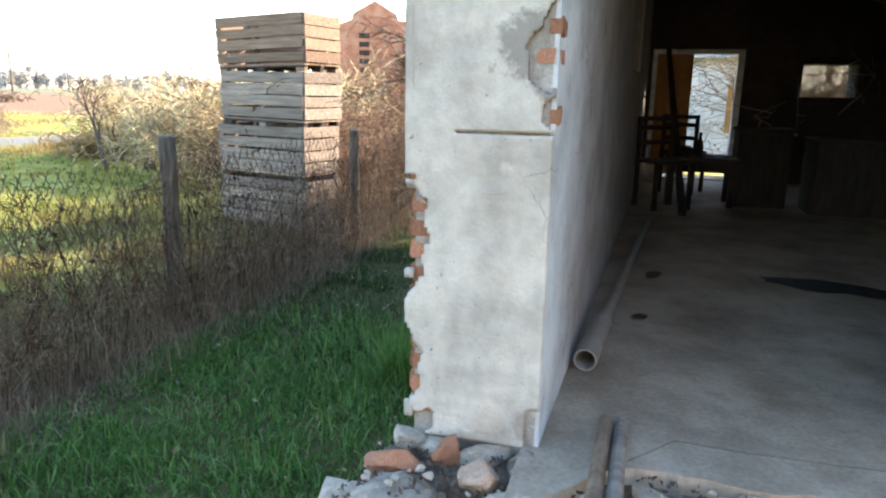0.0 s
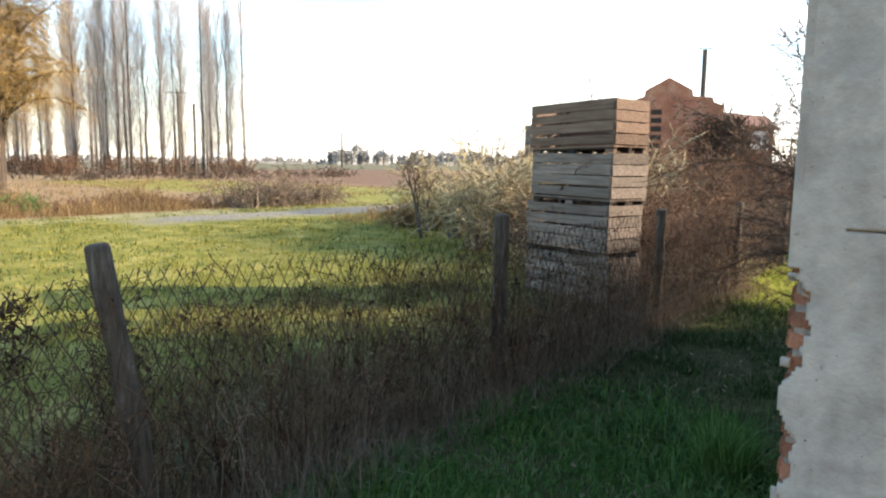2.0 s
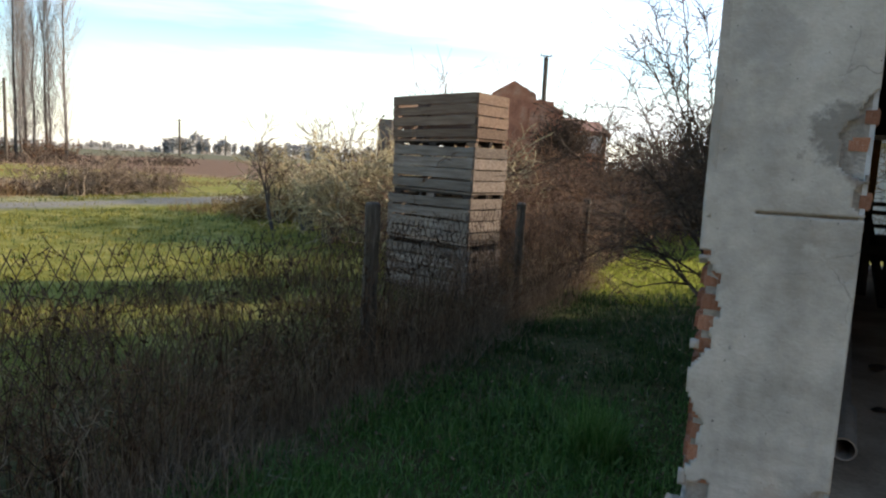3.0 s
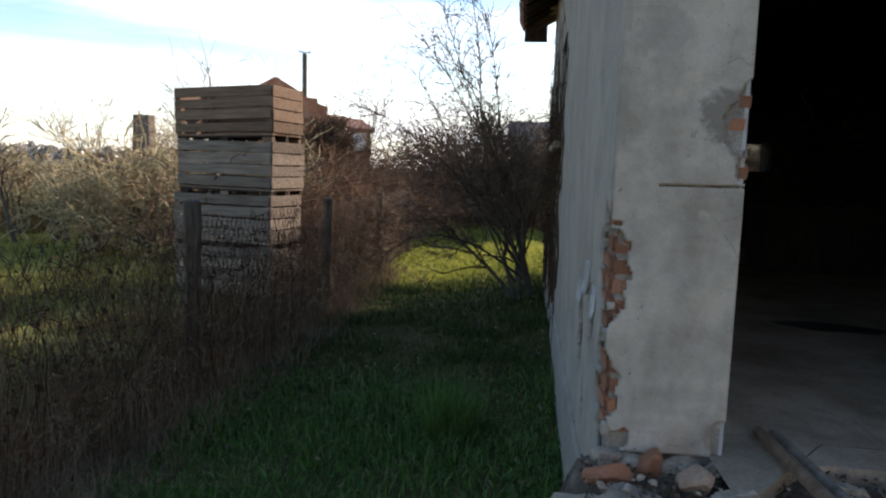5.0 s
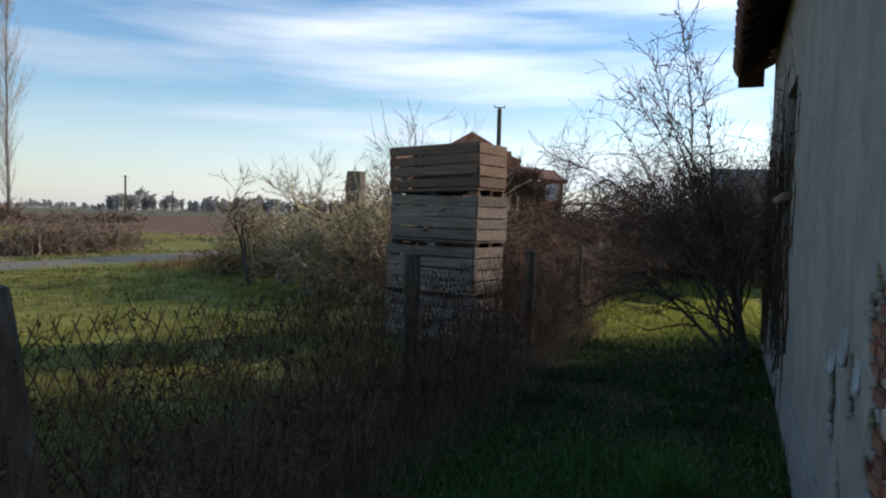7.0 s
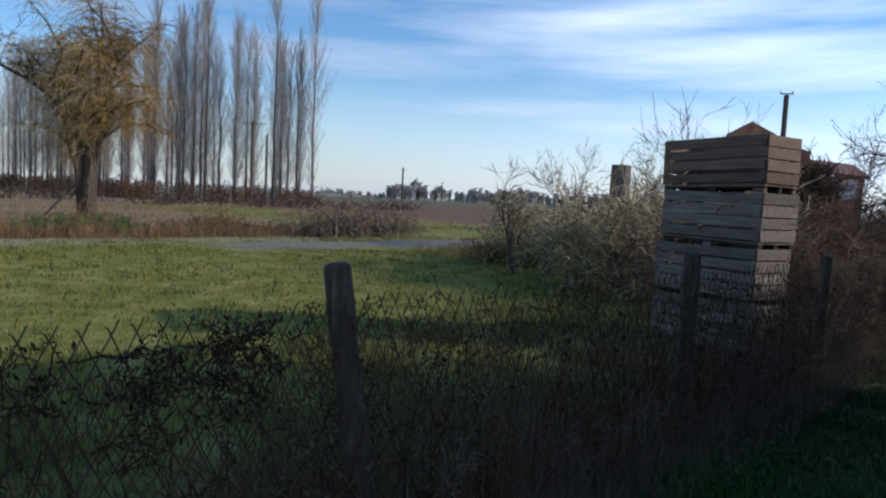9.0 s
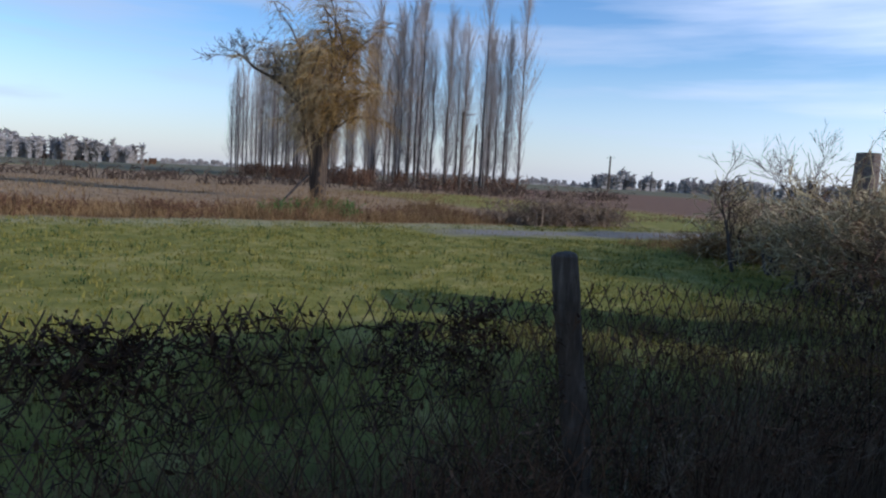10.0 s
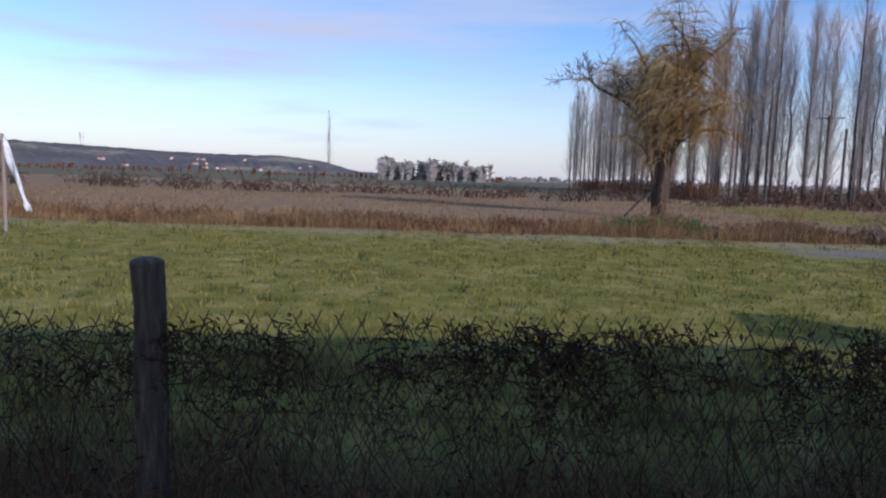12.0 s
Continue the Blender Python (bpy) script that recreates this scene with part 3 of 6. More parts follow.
def plaster_flake(y, z, w, h, lift, seed):
    """A curled scale of whitewashed plaster that hangs off the wall."""
    rng = random.Random(seed)
    bm = bmesh.new()
    nu, nz = 6, 10
    rows = [[None] * (nz + 1) for _ in range(nu + 1)]
    for i in range(nu + 1):
        for j in range(nz + 1):
            u, v = i / nu, j / nz
            narrow = 0.45 + 0.55 * math.sin(math.pi * min(1, v * 0.85 + 0.12))
            rows[i][j] = bm.verts.new((WX0 - 0.004 - lift * (1 - v) ** 1.5 - 0.010 * u * u + 0.012 * (y + 0.1), y + (u - 0.5) * w * narrow + rng.gauss(0, 0.004), z + (v - 0.5) * h + rng.gauss(0, 0.006)))
    for i in range(nu):
        for j in range(nz):
            bm.faces.new((rows[i][j], rows[i][j + 1], rows[i + 1][j + 1], rows[i + 1][j]))
    ob = part("plaster_flake", bm, PLASTER_IN, wall_west, "curled white plaster flake", True)
    so = ob.modifiers.new("thickness", "SOLIDIFY")
    so.thickness = 0.006


plaster_flake(0.40, 0.42, 0.05, 0.12, 0.010, 1)
plaster_flake(0.70, 0.47, 0.10, 0.14, 0.014, 2)
plaster_flake(1.0, 0.36, 0.09, 0.10, 0.012, 3)

# floor slab, other walls, ceiling and roof
def slab_front(bm):
    """The broken front of the slab: two ragged plates either side of a long crack."""
    n = 46
    xs = [0.30 + 1.30 * i / n for i in range(n + 1)]
    lip = [-0.02 + 0.035 * noise.noise(Vector((x * 5, 0, 3))) + 0.02 * noise.noise(Vector((x * 17, 0, 6))) for x in xs]
    crack = [0.176 + 0.012 * noise.noise(Vector((x * 6, 2, 0))) - (max(0.0, 0.72 - x) * 1.2) for x in xs]
    fork = [0.57 - (x - 0.94) * 1.32 + 0.012 * noise.noise(Vector((x * 9, 5, 0))) for x in xs]

    def plate(low, high, drop, i0, i1, under=0.06):
        """A plate of concrete between two ragged lines, with its sides."""
        rows = [[bm.verts.new((xs[i], row[i], drop + 0.004 * noise.noise(Vector((xs[i] * 4, row[i] * 4, 0))))) for i in range(i0, i1 + 1)] for row in (low, high)]
        feet = [[bm.verts.new((v.co.x, v.co.y + (under if k == 0 else -0.02), -0.16)) for v in row] for k, row in enumerate(rows)]
        for i in range(i1 - i0):
            bm.faces.new((rows[0][i], rows[0][i + 1], rows[1][i + 1], rows[1][i]))
            bm.faces.new((feet[0][i], feet[0][i + 1], rows[0][i + 1], rows[0][i]))
            bm.faces.new((rows[1][i], rows[1][i + 1], feet[1][i + 1], feet[1][i]))
    f0 = next(i for i, x in enumerate(xs) if x > 0.93)
    f1 = next(i for i, x in enumerate(xs) if x > 1.22)
    back = [0.6] * (n + 1)
    plate(lip, [c - 0.006 for c in crack], 0.001, 0, n, 0.0)
    plate([c + 0.003 for c in crack], back, 0.0, 0, f0)
    plate([c + 0.003 for c in crack], [max(f - 0.003, c + 0.006) for f, c in zip(fork, crack)], 0.001, f0, f1)
    plate([max(f + 0.002, c + 0.006) for f, c in zip(fork, crack)], back, 0.0, f0, f1)
    plate([c + 0.003 for c in crack], back, 0.0, f1, n)


bm = bmesh.new()
slab_front(bm)
box(bm, 0.345, ROOM_R, 0.6, BACK_IN, -0.16, 0.0)
tagged(part("floor", bm, CONCRETE), "dusty cracked concrete floor with a broken edge", "floor", kind="structure")
tagged(block("foundation", 0.345, ROOM_R + 0.4, -0.02, 0.35, -1.0, -0.16, MORTAR), "rough mortar base under the raised floor", "foundation", kind="structure")

# unseen jamb and lintel, set close so that less skylight enters the room
front = thing("wall_front", "unseen plastered brick wall narrowing the doorway", "wall", kind="structure")
block("masonry", 1.42, ROOM_R + 0.4, 0.0, 0.35, -1.0, EAVE, PLASTER, front)
block("lintel", WX1 + 0.002, 1.42, 0.02, 0.35, 1.86, EAVE, PLASTER, front)
tagged(block("wall_east", ROOM_R, ROOM_R + 0.4, 0.35, BACK_OUT, -1.0, EAVE, DARK_PLASTER), "plastered side wall of the room, darkened for shade", "wall", kind="structure")
back = thing("wall_back", "brown back wall darkened for shade, with a doorway and a small window", "wall", kind="structure")
DX0, DX1, DZ = 0.64, 1.65, 1.52
NX0, NX1, NZ0, NZ1 = 2.27, 2.84, 1.0, 1.36
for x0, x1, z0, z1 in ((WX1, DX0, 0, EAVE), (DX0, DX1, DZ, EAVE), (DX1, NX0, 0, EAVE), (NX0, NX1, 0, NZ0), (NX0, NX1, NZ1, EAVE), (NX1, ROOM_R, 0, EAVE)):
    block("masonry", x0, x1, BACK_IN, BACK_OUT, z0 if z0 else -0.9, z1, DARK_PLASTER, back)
tagged(block("ceiling", WX1, ROOM_R, 0.35, BACK_IN, 2.62, 2.72, CEILING), "boarded ceiling darkened for shade", "ceiling", kind="structure")


# unseen plain walls, added to cut skylight and bounce off sunlit ground
tagged(block("blocker_wall_east", ROOM_R + 0.41, 14.0, 0.3, 7.0, -1.0, 3.1, PLASTER), "unseen plain wall added to shade the ground before the doorway", "wall", kind="structure")
tagged(block("blocker_wall_south", -0.6, 14.0, -8.9, -8.5, -1.0, 3.4, PLASTER_SIDE), "unseen plain wall added to block skylight behind the camera", "wall", kind="structure")


# ---- roof with clay tiles and a ragged eave ----
def roof():
    top = thing("roof", "old clay tile roof with dark rafters", "roof", kind="structure")
    ridge_x, ridge_z, over = 3.2, 4.7, 0.33
    slope = (ridge_z - EAVE) / (ridge_x - WX0)
    for side in (-1, 1):
        x_out = WX0 - over if side < 0 else 2 * ridge_x - WX0 + over
        z_out = EAVE - over * slope
        bm = bmesh.new()
        q = [(x_out, -0.25, z_out + 0.08), (x_out, 8.05, z_out + 0.08), (ridge_x, 8.05, ridge_z + 0.08), (ridge_x, -0.25, ridge_z + 0.08)]
        bm.faces.new([bm.verts.new(p) for p in q])
        ob = part("deck", bm, TILE, top)
        so = ob.modifiers.new("thickness", "SOLIDIFY")
        so.thickness, so.offset = 0.05, 0
    for k in range(22):
        y = -0.15 + k * 0.385
        tw = Twigs()
        tw.tube([Vector((WX0 - over + 0.02, y, EAVE - over * slope + 0.02)), Vector((WX0 + 0.6, y, EAVE + 0.6 * slope + 0.02))], [0.045, 0.045], 4, True)
        mesh_part("rafter", tw.mesh("rafter"), DARKWOOD, top)
    for k in range(42):
        y = -0.2 + k * 0.198
        tw = Twigs()
        tw.tube([Vector((WX0 - over - 0.05, y, EAVE - over * slope + 0.10 + random.uniform(-0.01, 0.02))), Vector((WX0 + 0.3, y, EAVE + 0.3 * slope + 0.13))], [0.085, 0.075], 7, True)
        mesh_part("tile", tw.mesh("tile"), TILE, top)
    block("bargeboard", WX0 - over, WX0 + 0.0, 8.03, 8.07, EAVE - over * slope - 0.08, EAVE + 0.1, DARKWOOD, top)
    for y0, y1 in ((0.02, 0.35), (BACK_IN, BACK_OUT)):
        bm = bmesh.new()
        a = [bm.verts.new(p) for p in ((WX0, y0, EAVE), (2 * ridge_x - WX0, y0, EAVE), (ridge_x, y0, ridge_z))]
        c = [bm.verts.new(p) for p in ((WX0, y1, EAVE), (2 * ridge_x - WX0, y1, EAVE), (ridge_x, y1, ridge_z))]
        bm.faces.new(a)
        bm.faces.new(c[::-1])
        for i in range(3):
            bm.faces.new((a[i], c[i], c[(i + 1) % 3], a[(i + 1) % 3]))
        bmesh.ops.recalc_face_normals(bm, faces=bm.faces)
        part("gable", bm, PLASTER, top)


roof()


# ---- stacked fruit crates ----
def crate(m, group, label, seed, wood=GREYWOOD, rows=4, gap=0.022):
    rng = random.Random(seed)
    c = thing("wooden_crate", label, "crate", m, group)
    W, D, H, T = 1.5, 0.70, 0.69, 0.022
    base = 0.10
    for sx in (-1, 1):
        for sy in (-1, 1):
            block("corner_post", sx * (W / 2 - 0.05) - 0.04, sx * (W / 2 - 0.05) + 0.04, sy * (D / 2 - 0.05) - 0.04, sy * (D / 2 - 0.05) + 0.04, base, H - 0.005, wood, c)
    h = (H - base) / rows
    for k in range(rows):
        z0 = base + k * h + gap * rng.uniform(0.3, 1.0)
        z1 = base + (k + 1) * h - gap * rng.uniform(0.0, 0.8)
        tilt = rng.uniform(-0.45, 0.45)
        for sy in (-1, 1):
            bow = rng.uniform(-0.004, 0.008)
            block("slat", -W / 2 + rng.uniform(0, 0.012), W / 2 - rng.uniform(0, 0.012), sy * D / 2 - T / 2 + bow, sy * D / 2 + T / 2 + bow, z0, z1, wood, c, 0.004, m=Matrix.Rotation(radians(tilt), 4, "Y"))
        for sx in (-1, 1):
            bow = rng.uniform(-0.004, 0.008)
            block("slat", sx * W / 2 - T / 2 + bow, sx * W / 2 + T / 2 + bow, -D / 2 + 0.012, D / 2 - 0.012, base + k * h + 0.008 * rng.random(), base + (k + 1) * h - 0.006 - 0.008 * rng.random(), wood, c, 0.004)
    # dark wood here also paints the shaded gap under each crate
    for y in (-D / 2 + 0.05, 0, D / 2 - 0.05):
        block("skid", -W / 2 + 0.01, W / 2 - 0.01, y - 0.03, y + 0.03, 0.045, 0.07, DARKWOOD, c, 0.005)
        for x in (-W / 2 + 0.09, 0, W / 2 - 0.09):
            block("foot", x - 0.07, x + 0.07, y - 0.035, y + 0.035, 0.0, 0.045, DARKWOOD if rng.random() < 0.5 else wood, c, 0.004)
    for k in range(7):
        y = -D / 2 + 0.09 + k * (D - 0.18) / 6
        block("floor_board", -W / 2 + 0.01, W / 2 - 0.01, y - 0.075, y + 0.075, 0.07, 0.095, wood, c)
    return c


CRATE_YAW = -16.0
for k, (dx, dy, rz, tx) in enumerate(((0.02, -0.10, 2, 0), (0.0, -0.08, 1, 0), (0.03, -0.03, -1, 0.5), (0.0, 0.0, 2, -1.0))):
    crate(pose(-4.06 + dx, 6.47 + dy, GROUND - 0.03 + 0.675 * k, 0.4 * tx, tx, CRATE_YAW + rz), "stacked fruit crates",
          ("weathered grey slatted fruit crate at the bottom of the stack", "weathered grey slatted fruit crate in the stack", "grey slatted fruit crate with rust stains in the stack", "tilted brown slatted fruit crate on top of the stack")[k], 10 + k, BROWNWOOD if k == 3 else GREYWOOD, 4, 0.038 if k == 3 else 0.021)


# ---- wire fence on old posts ----
def post(x, y, top, r, lean, label):
    rng = random.Random(int(y * 100))
    tw = Twigs()
    d = Vector((math.tan(radians(lean[0])), math.tan(radians(lean[1])), 1))
    z0 = ground_z(x, y) - 0.1
    base = Vector((x, y, top)) - d * (top - z0)
    pts = [base.lerp(Vector((x, y, top)), i / 9) + Vector((rng.gauss(0, 0.005), rng.gauss(0, 0.005), 0)) for i in range(10)]
    pts += [pts[-1] + d * 0.012, pts[-1] + d * 0.02]
    tw.tube(pts, [r * rng.uniform(0.92, 1.08) for _ in range(10)] + [r * 0.86, r * 0.55], 14, True)
    o = rng.uniform(0, 20)
    tw.v = [v + Vector(((v.x - x), (v.y - y), 0)) * 0.16 * noise.noise(Vector((v.x * 40 + o, v.y * 40, v.z * 3))) for v in tw.v]
    ob = mesh_part("fence_post", tw.mesh("fence_post"), POSTWOOD, smooth=False)
    return tagged(ob, label, "fence post", "fence posts")


POSTS = [(-2.72, -4.06, 0.68, 0.062, (0, 0)), (-2.79, -0.73, 0.64, 0.058, (-3, -7)), (-2.66, 2.36, 0.63, 0.062, (0, 0)), (-2.56, 5.45, 0.54, 0.055, (0, 0)), (-2.6, 8.6, 0.5, 0.06, (0, 1)), (-2.65, 11.7, 0.5, 0.06, (0, 0)), (-2.75, -7.2, 0.65, 0.06, (0, 0))]
for p in POSTS:
    post(*p, "round weathered wooden fence post" if p[4] == (0, 0) else "leaning weathered wooden fence post")


def fence_x(y):
    k = sorted(POSTS, key=lambda p: p[1])
    for a, b in zip(k, k[1:]):
        if a[1] <= y <= b[1]:
            return a[0] + (b[0] - a[0]) * (y - a[1]) / (b[1] - a[1])
    return -2.7


def netting():
    """Diamond netting, one panel a bay, with twisted ends along the top."""
    fence = thing("wire_fence", "rusty sagging wire netting strung between the posts", "wire fence")
    step, z0, top, rows = 0.085, GROUND + 0.02, 0.46, 15

    def node(yy, j):
        sag = 0.06 * noise.noise(Vector((yy * 0.8, 0, 2)))
        return Vector((fence_x(yy) + 0.015 * noise.noise(Vector((yy * 3, j * 0.4, 0))) + 0.05 * noise.noise(Vector((yy * 0.6, j * 0.1, 8))),
                       yy + 0.012 * noise.noise(Vector((yy * 9, j, 1))), z0 + (top - z0 + sag) * j / rows + 0.008 * noise.noise(Vector((yy * 7, j, 5)))))
    ends = sorted(p[1] for p in POSTS)
    for y0, y1 in zip(ends, ends[1:]):
        tw = Twigs()
        for i in range(int((y1 - y0) / step) + 1):
            for j in range(rows):
                yy = y0 + (i + 0.5 * (j % 2)) * step
                for s_ in (-0.5, 0.5):
                    tw.tube([node(yy, j), node(yy + s_ * step, j + 1)], [0.0029, 0.0029], 3)
            q = node(y0 + (i + 0.5) * step, rows)
            for s_ in (-1, 1):
                tw.tube([q, q + Vector((0, 0.012 * s_, 0.025)), q + Vector((0.004, 0.022 * s_, 0.04 + 0.01 * s_))], [0.0034, 0.003, 0.0024], 3)
        mesh_part("netting_panel", tw.mesh("netting_panel"), WIRE, fence)
    for z in (-0.35, 0.1):
        tw = Twigs()
        tw.tube([Vector((fence_x(y) + 0.02, y, z + 0.02 * noise.noise(Vector((y, 0, z))))) for y in [ends[0] + k * 0.4 for k in range(int((ends[-1] - ends[0]) / 0.4))]], [0.002] * int((ends[-1] - ends[0]) / 0.4), 3)
        mesh_part("strand", tw.mesh("strand"), WIRE, fence)


netting()


# ---- grass, weeds and reeds ----
def blades(name, n, area, height, width, mat, label, category, lean=0.35, seed=1, keep=None, base=None, patch=1.2):
    """Many bent blades over a stretch of land, as one mesh."""
    rng = np.random.default_rng(seed)
    x0, x1, y0, y1 = area
    x, y = rng.uniform(x0, x1, n), rng.uniform(y0, y1, n)
    if keep is not None:
        k = np.array([rng.random() < keep(a, b) for a, b in zip(x, y)])
        x, y = x[k], y[k]
    n = len(x)
    z = np.array([(base or ground_z)(a, b) for a, b in zip(x, y)]) - 0.01
    h = height[0] + (height[1] - height[0]) * rng.random(n) ** 1.6
    h *= np.array([max(0.35, 0.85 + 0.9 * noise.noise(Vector((a * patch, b * patch, 31)))) for a, b in zip(x, y)])
    w = width * rng.uniform(0.6, 1.3, n)
    az, tilt, face = rng.uniform(0, 2 * np.pi, n), np.abs(rng.normal(0, lean, n)), rng.uniform(0, np.pi, n)
    dx, dy = np.cos(az) * tilt * h, np.sin(az) * tilt * h
    fx, fy = np.cos(face) * w / 2, np.sin(face) * w / 2
    v = np.empty((n, 5, 3))
    v[:, 0] = np.stack([x - fx, y - fy, z], 1)
    v[:, 1] = np.stack([x + fx, y + fy, z], 1)
    v[:, 2] = np.stack([x + dx * 0.35 + fx * 0.8, y + dy * 0.35 + fy * 0.8, z + h * 0.55], 1)
    v[:, 3] = np.stack([x + dx * 0.35 - fx * 0.8, y + dy * 0.35 - fy * 0.8, z + h * 0.55], 1)
    v[:, 4] = np.stack([x + dx, y + dy, z + h * np.sqrt(np.clip(1 - tilt ** 2 * 0.5, 0.3, 1))], 1)
    i = np.arange(n) * 5
    loops = np.stack([i, i + 1, i + 2, i + 3, i + 3, i + 2, i + 4], 1).ravel().astype(np.int32)
    starts = (np.arange(n)[:, None] * 7 + np.array([0, 4])).ravel().astype(np.int32)
    me = bpy.data.meshes.new(name)
    me.vertices.add(n * 5)
    me.vertices.foreach_set("co", v.astype(np.float32).ravel())
    me.loops.add(len(loops))
    me.loops.foreach_set("vertex_index", loops)
    me.polygons.add(len(starts))
    me.polygons.foreach_set("loop_start", starts)
    me.update(calc_edges=True)
    return tagged(mesh_part(name, me, mat), label, category, kind="stuff")


def clumpy(x, y):
    return 0.35 + 0.65 * max(0.0, min(1.0, 0.5 + 1.6 * noise.noise(Vector((x * 1.3, y * 1.3, 11)))))


blades("grass", 46000, (-2.45, 0.0, -1.2, 3.2), (0.04, 0.17), 0.011, GRASS, "lush green winter grass along the wall", "grass", 0.85, 2, lambda x, y: clumpy(x * 1.6, y * 1.6) * min(1.0, 3.2 - y))
blades("grass", 46000, (-2.45, 0.0, 1.2, 8.0), (0.03, 0.13), 0.011, STRIPGRASS, "short green grass on the strip, darkened for shade", "grass", 0.95, 36, lambda x, y: clumpy(x * 1.6, y * 1.6) * min(1.0, y - 1.2))
blades("dry_weeds", 4200, (-2.4, -0.1, -0.8, 8.0), (0.05, 0.22), 0.005, DRY, "dead brown stalks scattered in the grass", "weeds", 0.9, 37, lambda x, y: max(0.0, clumpy(x * 2, y * 2) * 1.6 - 0.6))
# brighter blades carry the sunlit patch on this stretch in their colour
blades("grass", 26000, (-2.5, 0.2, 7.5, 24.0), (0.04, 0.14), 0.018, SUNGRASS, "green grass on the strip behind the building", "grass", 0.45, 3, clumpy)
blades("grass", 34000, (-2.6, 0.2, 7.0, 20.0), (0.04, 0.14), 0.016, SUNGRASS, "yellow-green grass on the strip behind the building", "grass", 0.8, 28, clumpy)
blades("grass_tuft", 900, (-0.86, -0.58, 1.8, 2.1), (0.18, 0.42), 0.007, GRASS, "tall pale grass tuft beside the wall", "grass", 0.6, 4)
blades("grass", 34000, (-9.0, -4.9, -11, 11), (0.03, 0.13), 0.013, FIELDGRASS, "short meadow grass behind the fence", "grass", 0.7, 5, lambda x, y: clumpy(x, y) * min(1.0, max(0.0, (-4.4 - x) / 2.2)))
# laid over the building's shadow, with the shade in the blade colour
blades("grass", 68000, (-7.8, -2.75, -9, 10), (0.06, 0.26), 0.011, SHADEGRASS, "rough grass behind the fence, building's shade in its colour", "grass", 0.7, 35, lambda x, y: clumpy(x, y) * min(1.0, max(0.0, (x + 7.8) / 1.8)))
blades("grass", 110000, (-22.2, -9.0, -18, 22), (0.03, 0.11), 0.022, FIELDGRASS, "sunlit mown meadow grass", "grass", 0.9, 6, lambda x, y: clumpy(x * 1.3, y * 1.3) * (0.1 if -20.3 < x < -17.2 and y > 7 else 1))
blades("grass_tuft", 90000, (-22.2, -6.5, -18, 20), (0.05, 0.17), 0.016, STRIPGRASS, "dark green tufts in the mown meadow", "grass", 0.8, 38, lambda x, y: (0.9 if noise.noise(Vector((x * 2.6, y * 2.6, 17))) > 0.22 else 0.03) * (0.0 if -20.3 < x < -17.2 and y > 7 else 1))


def leaf_litter():
    rng = random.Random(66)
    tw = Twigs()
    for _ in range(800):
        x, y = rng.uniform(-2.4, -0.05), rng.uniform(-0.5, 11)
        tw.leaf(Vector((x, y, ground_z(x, y) + rng.uniform(0.02, 0.07))), rng.uniform(0.010, 0.026), rng)
    tagged(mesh_part("fallen_leaves", tw.mesh("fallen_leaves"), DRY), "fallen brown leaves scattered in the grass", "leaves", kind="stuff")


leaf_litter()
# pale weeds north, darker ones south: the deeper shade there is in the colour
blades("dry_weeds", 3000, (-3.0, -2.5, 0.4, 8.5), (0.45, 1.15), 0.0022, DRY, "tall dead pale stalks along the fence", "weeds", 0.22, 22, lambda x, y: clumpy(x * 2, y * 1.4))
blades("grass_tuft", 260, (-1.76, -1.56, -0.02, 0.18), (0.1, 0.24), 0.008, REED, "pale yellow dry grass tuft in the grass", "grass", 0.7, 23)
blades("dry_weeds", 3600, (-3.0, -2.5, -7.2, -0.6), (0.3, 1.0), 0.0022, BRAMBLE, "tall dead russet stalks along the fence", "weeds", 0.22, 21, lambda x, y: clumpy(x * 2, y * 1.4))
blades("dry_weeds", 9000, (-3.0, -2.4, -0.2, 9), (0.12, 0.66), 0.0024, DRY, "tall dead brown weeds growing through the fence", "weeds", 0.33, 7, lambda x, y: clumpy(x * 2, y * 1.4))
blades("dry_weeds", 13000, (-3.7, -2.4, -7.2, -0.2), (0.12, 0.58), 0.0026, BRAMBLE, "dark dead weeds matted in the netting", "weeds", 0.4, 27, lambda x, y: clumpy(x * 2, y * 1.4))
blades("dry_weeds", 24000, (-2.85, -2.15, -7.2, 9), (0.06, 0.35), 0.005, DRY, "matted dead grass at the foot of the fence", "weeds", 0.95, 8, clumpy)
blades("reeds", 110000, (-26.5, -22.6, -45, 13), (0.10, 0.66), 0.013, REED, "russet dry reeds along the meadow's edge", "reeds", 0.65, 9, lambda x, y: clumpy(x * 0.6, y * 0.35), patch=0.45)
blades("reeds", 60000, (-62, -26, -75, 34), (0.06, 0.26), 0.035, REED, "pale dry reeds on the fallow land", "reeds", 0.7, 10, lambda x, y: clumpy(x * 0.15, y * 0.06), patch=0.2)
blades("dry_weeds", 9000, (-16, -8.5, 12, 19), (0.15, 0.55), 0.014, REED, "pale dry grass round the shrubs", "weeds", 0.6, 12, lambda x, y: clumpy(x, y))


